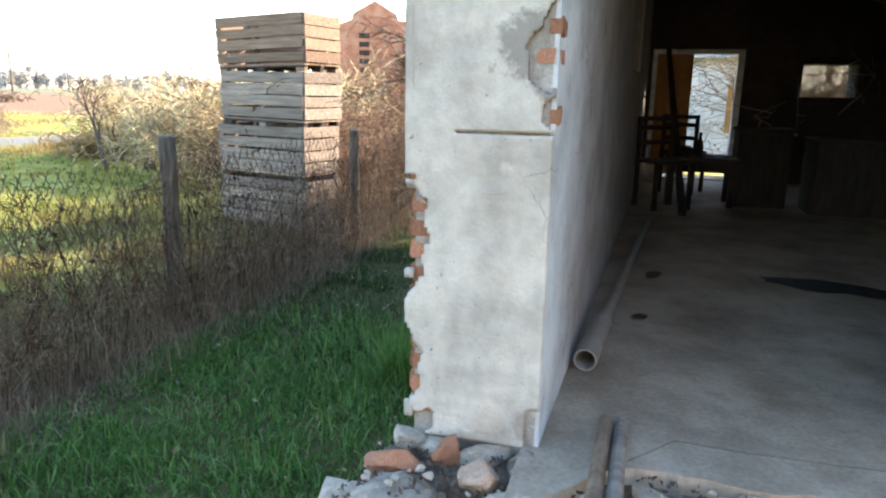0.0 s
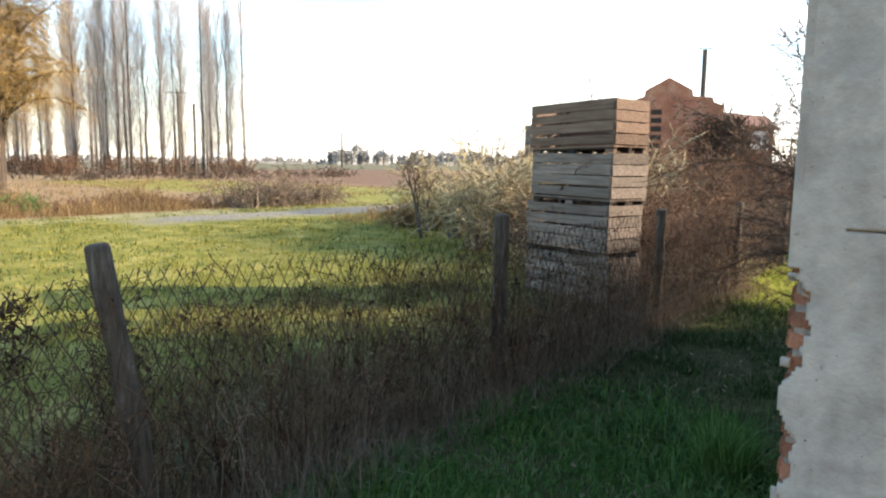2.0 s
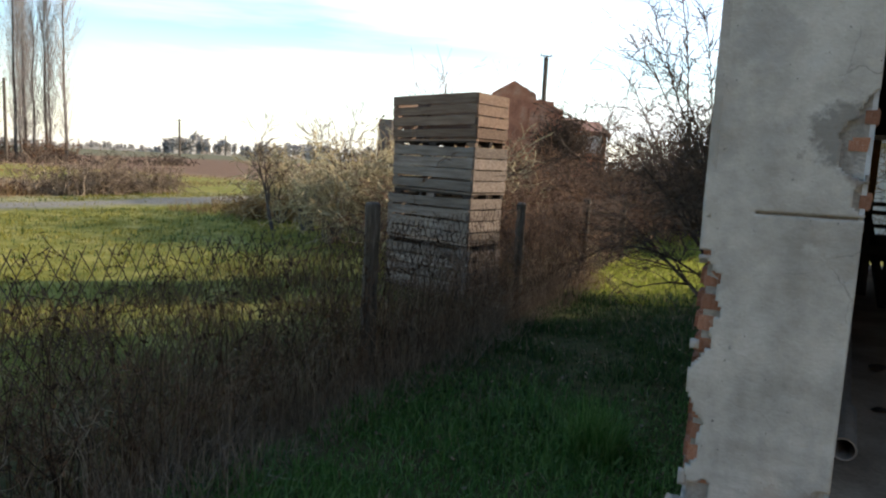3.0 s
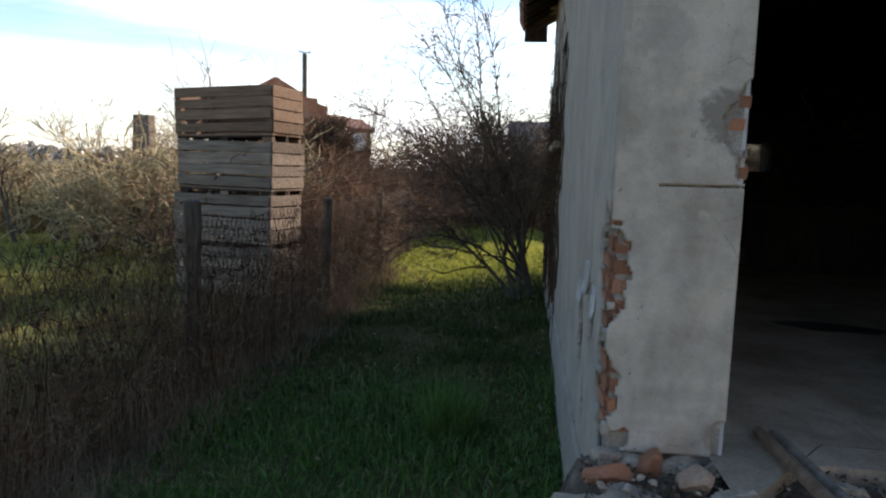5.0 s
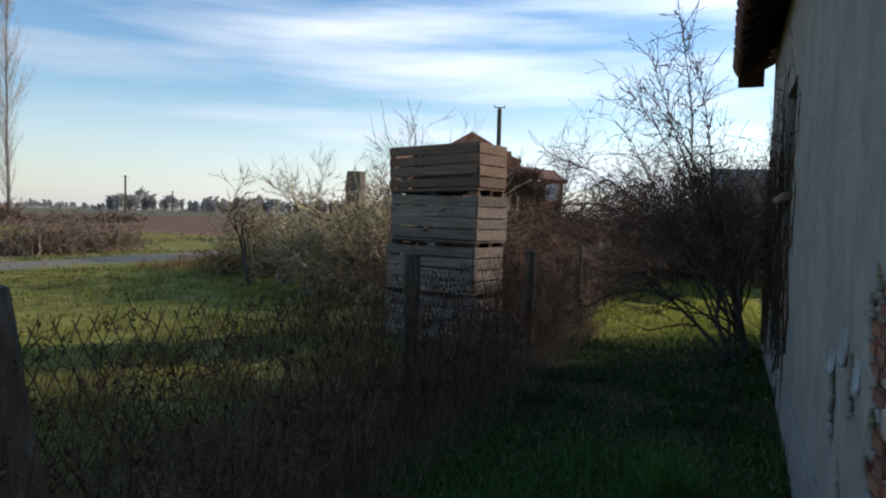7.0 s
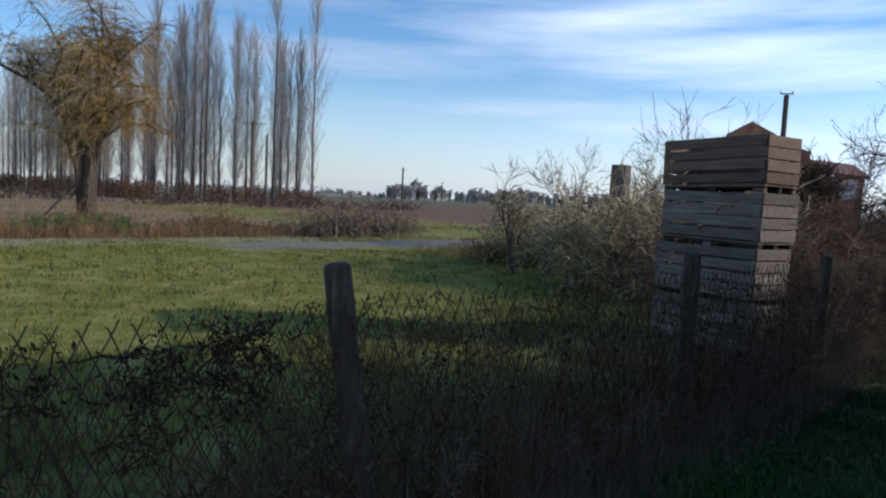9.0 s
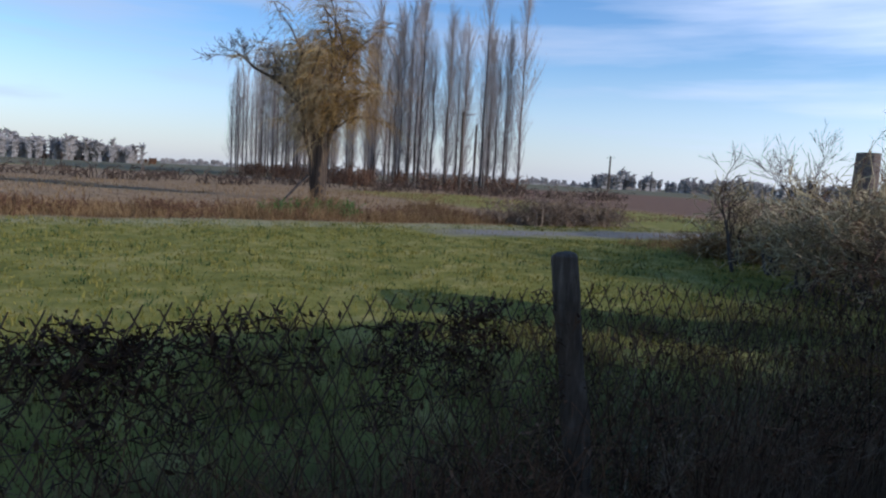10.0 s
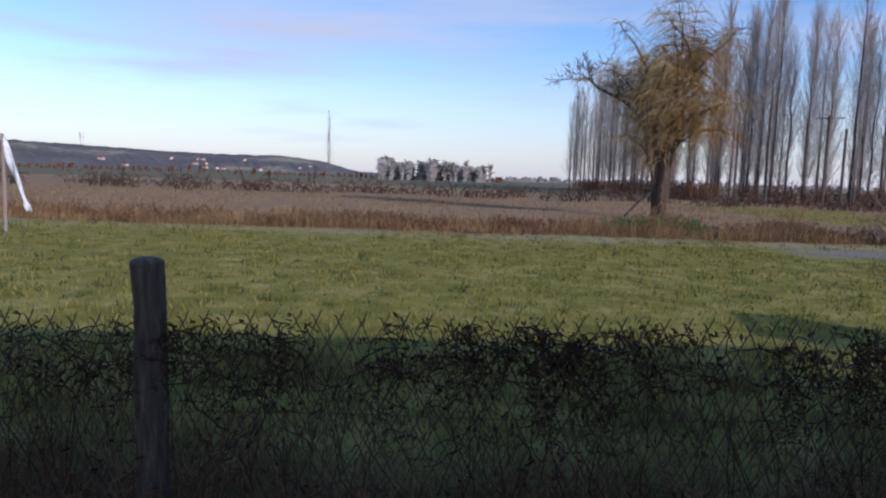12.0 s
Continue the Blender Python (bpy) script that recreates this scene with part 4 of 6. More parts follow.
def creeper():
    """Withered climbers tangled in the top of the netting."""
    rng = random.Random(5)
    tw = Twigs()
    for _ in range(7000):
        y = rng.uniform(-7, 9)
        d = 0.42 + 1.1 * noise.noise(Vector((y * 0.9, 0, 21)))
        d += 0.8 * noise.noise(Vector((y * 3.7, 5, 2)))
        d *= 0.55 if y > 1.5 else (0.8 if y > -1 else (1.5 if y > -2.9 else 0.8))
        if rng.random() > d:
            continue
        z = rng.uniform(-0.7, 0.4) if rng.random() < 0.3 else rng.gauss(0.32, 0.10)
        far = y > -1.0
        if far:
            z = rng.uniform(-0.55, 0.47)
        p = Vector((fence_x(y) + rng.uniform(-0.05, 0.05), y, min(z, 0.5 if far else 0.40 + 0.05 * noise.noise(Vector((y * 6, 1, 8))))))
        pts, dd = [p], Vector((rng.uniform(-0.3, 0.3), rng.uniform(-1, 1), rng.uniform(-0.6, 0.6)))
        for _ in range(6):
            dd = (dd + Vector((rng.gauss(0, 0.25), rng.gauss(0, 0.6), rng.gauss(0, 0.6)))).normalized()
            nx = pts[-1] + dd * rng.uniform(0.015, 0.045)
            nx.x = fence_x(y) + max(-0.09, min(0.09, nx.x - fence_x(y)))
            nx.z = min(nx.z, 0.58 if far else 0.45)
            pts.append(nx)
        tw.tube(pts, [0.0026 if far else 0.0030] * len(pts), 3)
        for q in pts[1:]:
            for _ in range(2):
                if rng.random() < (0.33 if far else 0.45):
                    tw.leaf(q + Vector((rng.gauss(0, 0.015), rng.gauss(0, 0.02), rng.gauss(0, 0.02))), rng.uniform(0.006, 0.014) if far else rng.uniform(0.008, 0.021), rng)
    for _ in range(380):
        y = rng.uniform(-7, 11)
        x = fence_x(y) + rng.uniform(-0.1, 0.1)
        p = Vector((x, y, ground_z(x, y)))
        pts = [p]
        dd = Vector((0, 0, 1))
        for _ in range(7):
            dd = (dd + Vector((rng.gauss(0, 0.12), rng.gauss(0, 0.22), 0.15))).normalized()
            pts.append(pts[-1] + dd * rng.uniform(0.1, 0.19))
        tw.tube(pts, [0.004, 0.004, 0.0035, 0.003, 0.003, 0.0025, 0.002, 0.002], 3)
        for q in pts[2:]:
            if rng.random() < 0.7:
                tw.leaf(q, rng.uniform(0.012, 0.03), rng)
    tagged(mesh_part("withered_creeper", tw.mesh("withered_creeper"), VINE), "withered dark creeper tangled in the wire netting", "creeper", kind="stuff")


creeper()


# ---- bushes and trees ----
def bare_plant(name, label, category, x, y, seed, stems, height, mat, lean=(0, 0), spread=0.5, depth=3, radius=0.02, forks=(3, 5), bend=0.22, rise=0.03, shrink=0.6, thin=0.003, buds=0.0, group="", whips=()):
    rng = random.Random(seed)
    z = ground_z(x, y) - 0.05
    th = thing(name, label, category, group=group)
    trunk, crown = Twigs(), Twigs()
    for _ in range(stems):
        d = Vector((lean[0] + rng.gauss(0, spread), lean[1] + rng.gauss(0, spread), 1)).normalized()
        p = Vector((x + rng.gauss(0, 0.06), y + rng.gauss(0, 0.06), z))
        pts, rad, q = [p], [radius], p
        L = height * rng.uniform(0.35, 0.6)
        for i in range(4):
            d = (d + Vector((rng.gauss(0, bend * 0.6), rng.gauss(0, bend * 0.6), 0.05))).normalized()
            q = q + d * L / 4
            pts.append(q)
            rad.append(radius * (1 - 0.12 * (i + 1)))
        trunk.tube(pts, rad, 6)
        for i in (2, 3, 4, 4):
            for _ in range(2):
                nd = (d + Vector((rng.gauss(0, spread), rng.gauss(0, spread), rng.gauss(0.1, 0.3)))).normalized()
                grow(crown, rng, pts[i], nd, height * rng.uniform(0.3, 0.55), rad[i] * 0.6, depth - 1, bend, rise, forks, shrink, 0.8, 4, 4, 0.2, thin)
    for az, out, L in whips:
        # long slender shoots with short spurs
        d = Vector((math.cos(radians(az)) * out, math.sin(radians(az)) * out, 1)).normalized()
        q = Vector((x, y, z + rng.uniform(0.1, 0.8)))
        pts = [q]
        for i in range(9):
            d = (d + Vector((rng.gauss(0, 0.09), rng.gauss(0, 0.09), 0.05 - 0.035 * i * out))).normalized()
            q = q + d * L / 9
            pts.append(q)
        crown.tube(pts, [0.017 - 0.0016 * i for i in range(10)], 5)
        for p0, p1 in zip(pts[2:], pts[3:]):
            for _ in range(9):
                b = p0.lerp(p1, rng.random())
                nd = ((p1 - p0).normalized() * 0.7 + Vector((rng.gauss(0, 0.7), rng.gauss(0, 0.7), rng.gauss(0.1, 0.6)))).normalized()
                grow(crown, rng, b, nd, rng.uniform(0.15, 0.6), 0.006, 1, 0.25, 0.02, (2, 3), 0.5, 0.8, 3, 3, 0.3, thin)
    if buds:
        for v in list(crown.v)[::5]:
            if rng.random() < buds:
                crown.leaf(v, rng.uniform(0.008, 0.02), rng)
    mesh_part("trunk", trunk.mesh("trunk"), BARK, th)
    mesh_part("crown", crown.mesh("crown"), mat, th)
    return th


bare_plant("bare_bush", "large bare dark bush against the plastered wall", "bush", -0.25, 6.15, 31, 5, 2.5, TWIG, (-0.22, 0.0), 0.30, 3, 0.03, (4, 5), 0.27, 0.0, 0.55, 0.003, 0.6,
           whips=[(180, 0.22, 3.3), (172, 0.42, 3.6), (188, 0.55, 3.3), (165, 0.12, 3.1), (182, 0.75, 3.0), (185, 1.05, 2.6), (178, 1.5, 2.1), (160, 0.65, 2.9), (200, 0.35, 3.3)])
bare_plant("bare_bush", "bare bush with arching twigs beside the wall", "bush", -0.3, 7.3, 32, 2, 2.6, TWIG, (-0.25, 0.1), 0.3, 3, 0.024, (2, 4), 0.2, -0.02, 0.6, 0.0035, 0.6)
bare_plant("bare_bush", "dark dense bare bush at the building's far corner", "bush", 0.3, 9.4, 33, 4, 2.4, TWIG, (-0.1, 0.1), 0.3, 3, 0.02, (3, 4), 0.22, 0.0, 0.6, 0.004, 0.6)
for k, (x, y, h, n_) in enumerate(((-11.6, 11.9, 2.0, 4), (-9.9, 10.9, 2.4, 5), (-8.6, 11.6, 2.7, 6), (-7.6, 10.6, 2.5, 6), (-9.4, 13.6, 2.4, 5), (-7.2, 12.8, 3.1, 6), (-11.0, 13.9, 2.2, 4), (-6.4, 11.8, 2.8, 6), (-8.2, 9.6, 1.7, 6), (-6.2, 10.0, 2.1, 6))):
    bare_plant("lichen_shrub", "bare shrub with pale lichen-covered twigs beyond the crates", "shrub", x, y, 50 + k, n_ + 1, h, LICHEN, (0, 0), 0.55, 3, 0.036, (2, 4), 0.45, 0.0, 0.6, 0.0085, 0.3, group="lichen shrubs")
bare_plant("leaning_tree", "thin leaning bare tree at the shrubs' edge", "tree", -10.6, 10.3, 71, 1, 2.3, TWIG, (-0.45, -0.1), 0.15, 3, 0.05, (3, 5), 0.25, 0.02, 0.55, 0.006)
for k, (x, y, h) in enumerate(((-8.8, 17.5, 4.4), (-12.5, 22.0, 4.0), (-9.0, 33.0, 6.0), (-5.0, 30.0, 4.6), (-15.0, 20.0, 3.6), (-2.0, 34.0, 5.2))):
    bare_plant("bare_tree", "slim bare tree with fine upright twigs", "tree", x, y, 80 + k, 2, h, TWIG, (0, 0), 0.2, 3, 0.05, (3, 5), 0.16, 0.08, 0.6, 0.006, 0, "bare trees behind the crates")


def thicket(name, label, category, spots, seed, mat, canes, height, reach, leaf=0.0, thin=0.005, splay=0.5):
    rng = random.Random(seed)
    tw = Twigs()
    for (x, y, r) in spots:
        for _ in range(canes):
            a, u = rng.uniform(0, 2 * math.pi), r * math.sqrt(rng.random())
            px, py = x + u * math.cos(a), y + u * math.sin(a)
            p = Vector((px, py, ground_z(px, py)))
            dd = Vector((rng.gauss(0, splay), rng.gauss(0, splay), 1.4)).normalized()
            pts = [p]
            L = height * rng.uniform(0.6, 1.25)
            for i in range(6):
                dd = (dd + Vector((rng.gauss(0, 0.22), rng.gauss(0, 0.22), -0.24 * splay - 0.1 * i * reach))).normalized()
                pts.append(pts[-1] + dd * L / 5)
            tw.tube(pts, [thin * 1.6, thin * 1.5, thin * 1.3, thin * 1.2, thin, thin, thin * 0.8], 3)
            for i in range(2, 7):
                for _ in range(2):
                    b = pts[i]
                    nd = Vector((rng.gauss(0, 1), rng.gauss(0, 1), rng.gauss(0.2, 0.7))).normalized()
                    tw.tube([b, b + nd * height * 0.1, b + nd * height * 0.17 + Vector((0, 0, rng.gauss(0, 0.05)))], [thin * 0.8, thin * 0.7, thin * 0.5], 3)
                    if rng.random() < leaf:
                        tw.leaf(b + nd * height * 0.1, rng.uniform(0.02, 0.045) * (0.4 if thin < 0.003 else 1), rng)
    return tagged(mesh_part(name, tw.mesh(name), mat), label, category, kind="stuff")


rs = random.Random(12)
# southern stems take the darker colour, with the shade put into it
thicket("fence_brambles", "dark tangled dead stems in the foot of the fence", "brambles", [(fence_x(-6.8 + k * 0.30) + 0.02, -6.8 + k * 0.30, 0.3) for k in range(20)], 19, BRAMBLE, 34, 0.66, 0.16, 0.5, 0.0019, 0.2)
thicket("fence_brambles", "pale tangled dead stems in the foot of the fence", "brambles", [(fence_x(-0.8 + k * 0.36) - 0.05, -0.8 + k * 0.36, 0.3) for k in range(27)], 20, DRY, 14, 0.6, 0.1, 0.4, 0.0018, 0.2)
thicket("fence_brambles", "brown withered stems hanging through the netting", "brambles", [(fence_x(-1.0 + k * 0.30) - 0.03, -1.0 + k * 0.30, 0.14) for k in range(22)], 29, BRAMBLE, 14, 0.86, 0.08, 0.5, 0.0018, 0.14)
thicket("bramble_thicket", "dense russet bramble thicket behind the fence", "brambles", [(rs.uniform(-6.0, -2.7), 7.6 + k * 0.6, 0.9) for k in range(24)], 13, BRAMBLE, 60, 1.9, 0.5, 0.6)
# darker twig colour stands in for this thicket being backlit
thicket("bramble_thicket", "bramble thicket closing the grass strip, backlit dark in its colour", "brambles", [(rs.uniform(-3.2, 1.5), rs.uniform(18.5, 23), 1.0) for k in range(14)], 14, TWIG, 80, 3.0, 0.25, 0.7, 0.008, 0.4)
thicket("bramble_thicket", "brown bramble thicket before the brick ruin", "brambles", [(rs.uniform(-12, -3), rs.uniform(15, 30), 1.6) for k in range(22)], 15, BRAMBLE, 50, 2.4, 0.4, 0.6, 0.009)
thicket("bramble_thicket", "grey-green bramble thicket outside the back window", "brambles", [(3.15 + 0.3 * k, 9.4 + 0.2 * (k % 3), 0.4) for k in range(5)], 34, DRY, 120, 2.8, 0.15, 0.95, 0.007, 0.22)
thicket("bramble_mound", "dark bramble mound beside the gravel track", "brambles", [(-23.2 + rs.uniform(-0.8, 0.8), 13.4 + k * 0.5, 0.9) for k in range(10)], 16, DRY, 38, 1.25, 0.6, 0.7, 0.012)
thicket("brush_line", "low brush and cut branches across the fallow land", "brush", [(-66 + rs.uniform(-6, 6), -62 + k * 3.4, 2.2) for k in range(36)], 17, TWIG, 26, 1.5, 0.7, 0.3, 0.03)
thicket("sucker_brush", "dark brush and suckers round the poplar trunks", "brush", [(-72.2 - 0.5 * 3.1 * c + rs.uniform(-1, 1), 47.6 - 0.866 * 3.1 * c + rs.uniform(-1, 1), 1.3) for c in range(7)] + [(-80 - 5 * c, 29.5 + rs.uniform(-2, 2), 2.0) for c in range(13)], 24, BRAMBLE, 40, 2.0, 0.2, 0.4, 0.03, 0.25)
thicket("dock_clumps", "dark russet dead docks in the ditch at the meadow's edge", "weeds", [(-24.6 + rs.uniform(-1.2, 1.2), rs.uniform(-40, 13), rs.uniform(0.5, 1.6)) for k in range(90)], 25, BRAMBLE, 24, 0.44, 0.3, 0.6, 0.010, 0.35)
thicket("dock_clumps", "green brambles at the foot of the willow", "weeds", [(-25.2 + rs.uniform(-0.8, 0.8), 5.0 + rs.uniform(-1.6, 1.8), 0.6) for k in range(7)], 26, GRASS, 40, 0.5, 0.4, 0.8, 0.010, 0.4)
thicket("dry_shrub", "pale dry shrub at the edge of the meadow", "shrub", [(-12.6, 12.4, 0.6), (-11.8, 12.9, 0.7), (-26, 6, 0.8), (-25.5, 10.5, 0.8)], 18, REED, 110, 0.9, 0.6, 0.4, 0.008)


def wall_vines():
    rng = random.Random(41)
    tw = Twigs()
    for _ in range(44):
        y, z = rng.uniform(3.2, 7.3), rng.uniform(-0.7, 0.4)
        pts = []
        for i in range(9):
            pts.append(Vector((-0.07 + 0.012 * y + rng.gauss(0, 0.012), y, min(z, 3.0))))
            y += rng.gauss(0, 0.06)
            z += rng.uniform(0.1, 0.34)
        tw.tube(pts, [0.010, 0.009, 0.008, 0.007, 0.006, 0.005, 0.004, 0.003, 0.002], 3)
        for q in pts:
            for _ in range(3):
                nd = Vector((-abs(rng.gauss(0, 0.4)), rng.gauss(0, 1), rng.gauss(0, 1))).normalized()
                tw.tube([q, q + nd * 0.09, q + nd * 0.16], [0.003, 0.002, 0.002], 3)
    tagged(mesh_part("wall_creeper", tw.mesh("wall_creeper"), VINE), "bare creeper stems climbing the plastered wall", "creeper", kind="stuff")


wall_vines()


def poplar(seed, height=24.0):
    rng = random.Random(seed)
    th = thing("poplar", "tall bare upright poplar in the plantation", "tree", group="poplar plantation")
    trunk, crown = Twigs(), Twigs()
    pts = [Vector((rng.gauss(0, 0.018) * i, rng.gauss(0, 0.018) * i, height * i / 10)) for i in range(11)]
    trunk.tube(pts, [0.20 * (1 - 0.095 * i) for i in range(11)], 6)
    for k in range(145):
        u = rng.uniform(0.07, 0.98) * 10
        i = min(int(u), 9)
        p = pts[i].lerp(pts[i + 1], u - i)
        a = rng.uniform(0, 2 * math.pi)
        out = rng.uniform(0.18, 0.50)
        L = height * (0.05 + 0.15 * (1 - abs(u / 10 - 0.35))) * rng.uniform(0.55, 1.1)
        q, d, bp = p, Vector((math.cos(a) * out * 1.6, math.sin(a) * out * 1.6, 1)).normalized(), [p]
        for _ in range(4):
            d = (d + Vector((rng.gauss(0, 0.08), rng.gauss(0, 0.08), 0.2))).normalized()
            q = q + d * L / 4
            bp.append(q)
        crown.tube(bp, [0.022, 0.018, 0.013, 0.009, 0.006], 3)
        for b in bp[1:]:
            for _ in range(4):
                nd = (d + Vector((rng.gauss(0, 0.35), rng.gauss(0, 0.35), 0.2))).normalized()
                e = b + nd * L * rng.uniform(0.15, 0.4)
                crown.tube([b, e], [0.0085, 0.0045], 3)
    mesh_part("trunk", trunk.mesh("trunk"), POPLAR_BARK, th)
    mesh_part("crown", crown.mesh("crown"), POPLAR, th)
    return th


kinds = [poplar(s, h) for s, h in ((201, 25.5), (202, 23.0), (203, 24.0))]
rp = random.Random(77)
used = 0
spots = [(r, c) for r in range(12) for c in range(7)]
for row, col in spots + [(-1, c) for c in range(7)] + [(0.5, 0.4), (0.5, 2.2), (0.6, 4.4), (1.5, 0.6), (1.5, 1.7), (0.1, 0.5), (0.1, 1.5)]:
    for _ in range(1):
        x = -72.2 - 0.5 * 3.1 * col - 8.2 * row + rp.uniform(-0.6, 0.6)
        y = 47.6 - 0.866 * 3.1 * col - 0.1 * row + rp.uniform(-0.6, 0.6)
        if row < 0:
            x, y = -72.2 - 0.5 * 3.1 * (col + 0.45) - 9.0 * 0.84, 47.6 - 0.866 * 3.1 * (col + 0.45) + 9.0 * 0.54
        if rp.random() < (0.14 if row > 0.8 else 0.05):
            continue
        s = rp.uniform(0.78, 1.04)
        m = pose(x, y, GROUND - 0.05, 0, 0, rp.uniform(0, 360)) @ Matrix.Scale(s, 4)
        if used < 3:
            kinds[used].matrix_basis = m
        else:
            copy_thing(kinds[used % 3], m).scale = (s, s, s)
        used += 1


def willow():
    rng = random.Random(301)
    th = thing("willow", "old willow with ochre drooping twigs and a split trunk", "tree")
    trunk, limbs, twigs, gold = Twigs(), Twigs(), Twigs(), Twigs()
    o = Vector((-36.8, 9.45, GROUND - 0.1))
    def droop(p, n, tw, length):
        for _ in range(n):
            d, q = Vector((rng.gauss(0, 0.5), rng.gauss(0, 0.5), 0.25)).normalized(), p
            bp = [q]
            L = length * rng.uniform(0.5, 1.2)
            for _ in range(5):
                d = (d + Vector((rng.gauss(0, 0.12), rng.gauss(0, 0.12), -0.32))).normalized()
                q = q + d * L / 5
                bp.append(q)
            tw.tube(bp, [0.010, 0.009, 0.008, 0.007, 0.006, 0.005], 3)
    right = Vector((0.33, 0.94, 0))
    for lean, r, h in ((-0.09, 0.16, 7.6), (0.05, 0.22, 8.5), (-0.14, 0.10, 7.0), (0.12, 0.12, 7.8)):
        pts = [o + right * (lean * 1.2) + right * lean * h * (i / 6) ** 1.3 * 1.2 + Vector((rng.gauss(0, 0.06), rng.gauss(0, 0.06), h * i / 6)) for i in range(7)]
        trunk.tube(pts, [r * (1.65 - 0.18 * i) for i in range(7)], 8)
        for k in range(16):
            i = rng.choice((2, 3, 3, 4, 4, 5, 5, 6))
            d = (right * rng.gauss(lean * 2 - 0.08, 0.55) + Vector((rng.gauss(0, 0.45), rng.gauss(0, 0.2), rng.uniform(0.5, 2.0)))).normalized()
            bp, q = [pts[i]], pts[i]
            L = rng.uniform(1.8, 3.8)
            for j in range(6):
                d = (d + Vector((rng.gauss(0, 0.18), rng.gauss(0, 0.18), rng.gauss(-0.02 - 0.03 * j, 0.14)))).normalized()
                q = q + d * L / 6
                if q.z > 9.2:
                    d = (d + Vector((0, 0, -0.5 * (q.z - 9.2)))).normalized()
                bp.append(q)
            limbs.tube(bp, [0.07, 0.055, 0.045, 0.036, 0.028, 0.02, 0.012], 5)
            for b in bp[2:]:
                side = (b - o).dot(right)
                droop(b, 17, gold if (side > 0.2 and rng.random() < 0.75) or rng.random() < 0.2 else twigs, 2.4 if side > 0 else 1.5)
                for _ in range(3):
                    nd = Vector((rng.gauss(0, 1), rng.gauss(0, 1), rng.gauss(0.4, 0.5))).normalized()
                    limbs.tube([b, b + nd * 0.3, b + nd * 0.5 + Vector((0, 0, 0.1))], [0.016, 0.012, 0.007], 3)
    reach = [o + right * -0.6 + Vector((0, 0, 4.9)), o + right * -2.2 + Vector((0, 0, 6.4)), o + right * -3.6 + Vector((0, 0, 7.1)), o + right * -4.3 + Vector((0, 0, 7.7)), o + right * -4.7 + Vector((0, 0, 7.5))]
    limbs.tube(reach, [0.13, 0.10, 0.075, 0.05, 0.03], 6)
    for p0, p1 in zip(reach[1:], reach[2:]):
        for _ in range(7):
            b = p0.lerp(p1, rng.random())
            grow(limbs, rng, b, right * rng.gauss(-0.3, 0.5) + Vector((rng.gauss(0, 0.4), 0, rng.uniform(0.3, 1.3))), rng.uniform(0.8, 1.8), 0.03, 2, 0.25, 0.02, (3, 5), 0.55, 0.9, 3, 3, 0.3, 0.010)
            droop(b, 5, twigs, 1.1)
    fallen = [o + right * -0.6 + Vector((0.3, 0, 1.5)), o + right * -1.2 + Vector((0.3, 0, 0.9)), o + right * -1.9 + Vector((0.3, 0, 0.1))]
    limbs.tube(fallen, [0.09, 0.08, 0.05], 5)
    mesh_part("trunk", trunk.mesh("trunk"), material("split pale willow bark", [(0.3, (0.035, 0.026, 0.019)), (0.6, (0.08, 0.058, 0.04)), (0.7, (0.34, 0.21, 0.11))], scale=3, stretch=(2, 2, 0.4), bump=0.7), th)
    mesh_part("bough", limbs.mesh("bough"), BARK, th)
    mesh_part("drooping_crown", twigs.mesh("drooping_crown"), LICHEN, th)
    mesh_part("ochre_crown", gold.mesh("ochre_crown"), WILLOW, th, "ochre drooping twigs")


willow()


def pole(name, label, x, y, top, r, mat, arms=()):
    th = thing(name, label, "utility pole")
    z0 = GROUND - 0.2
    tw = Twigs()
    tw.tube([Vector((x, y, z0)), Vector((x, y, (z0 + top) / 2)), Vector((x, y, top))], [r * 1.25, r * 1.1, r], 8, True)
    mesh_part("shaft", tw.mesh("shaft"), mat, th)
    for z, half, ang in arms:
        d = Vector((math.cos(radians(ang)), math.sin(radians(ang)), 0))
        tw = Twigs()
        tw.tube([Vector((x, y, z)) - d * half, Vector((x, y, z)) + d * half], [0.05, 0.05], 4, True)
        mesh_part("crossarm", tw.mesh("crossarm"), mat, th)
        for s in (-1, 1):
            tw = Twigs()
            p = Vector((x, y, z)) + d * half * s * 0.9
            tw.tube([p, p + Vector((0, 0, 0.14)), p + Vector((0, 0, 0.22))], [0.03, 0.06, 0.04], 6, True)
            mesh_part("insulator", tw.mesh("insulator"), WHITEPAINT, th)
    return th


pole("utility_pole", "dark wooden utility pole rising behind the brick ruin", -19.0, 54.9, 10.4, 0.19, POSTWOOD, ((10.5, 0.5, 30),))
pole("utility_pole", "distant thin utility pole across the fields", -164, 147, 10.4, 0.28, POSTWOOD, ((9.9, 1.2, 48),))
pole("utility_pole", "far thin utility pole beyond the ploughed land", -290, 295, 11.0, 0.3, POSTWOOD, ((10.4, 1.2, 48),))
pole("utility_pole", "wooden twin utility pole before the poplars", -69.5, 37.5, 8.6, 0.13, POSTWOOD, ((8.3, 1.4, 60),))
pole("utility_pole", "wooden twin utility pole before the poplars", -68.7, 38.9, 7.2, 0.13, POSTWOOD)


def lone_poplar():
    th = copy_thing(kinds[1], pose(-60.0, -12.0, GROUND - 0.05) @ Matrix.Diagonal((0.16, 0.16, 0.30, 1)))
    th.scale = (0.16, 0.16, 0.30)
    tagged(th, "single thin young poplar on the fallow land", "tree")
    if "group" in th:
        del th["group"]


lone_poplar()


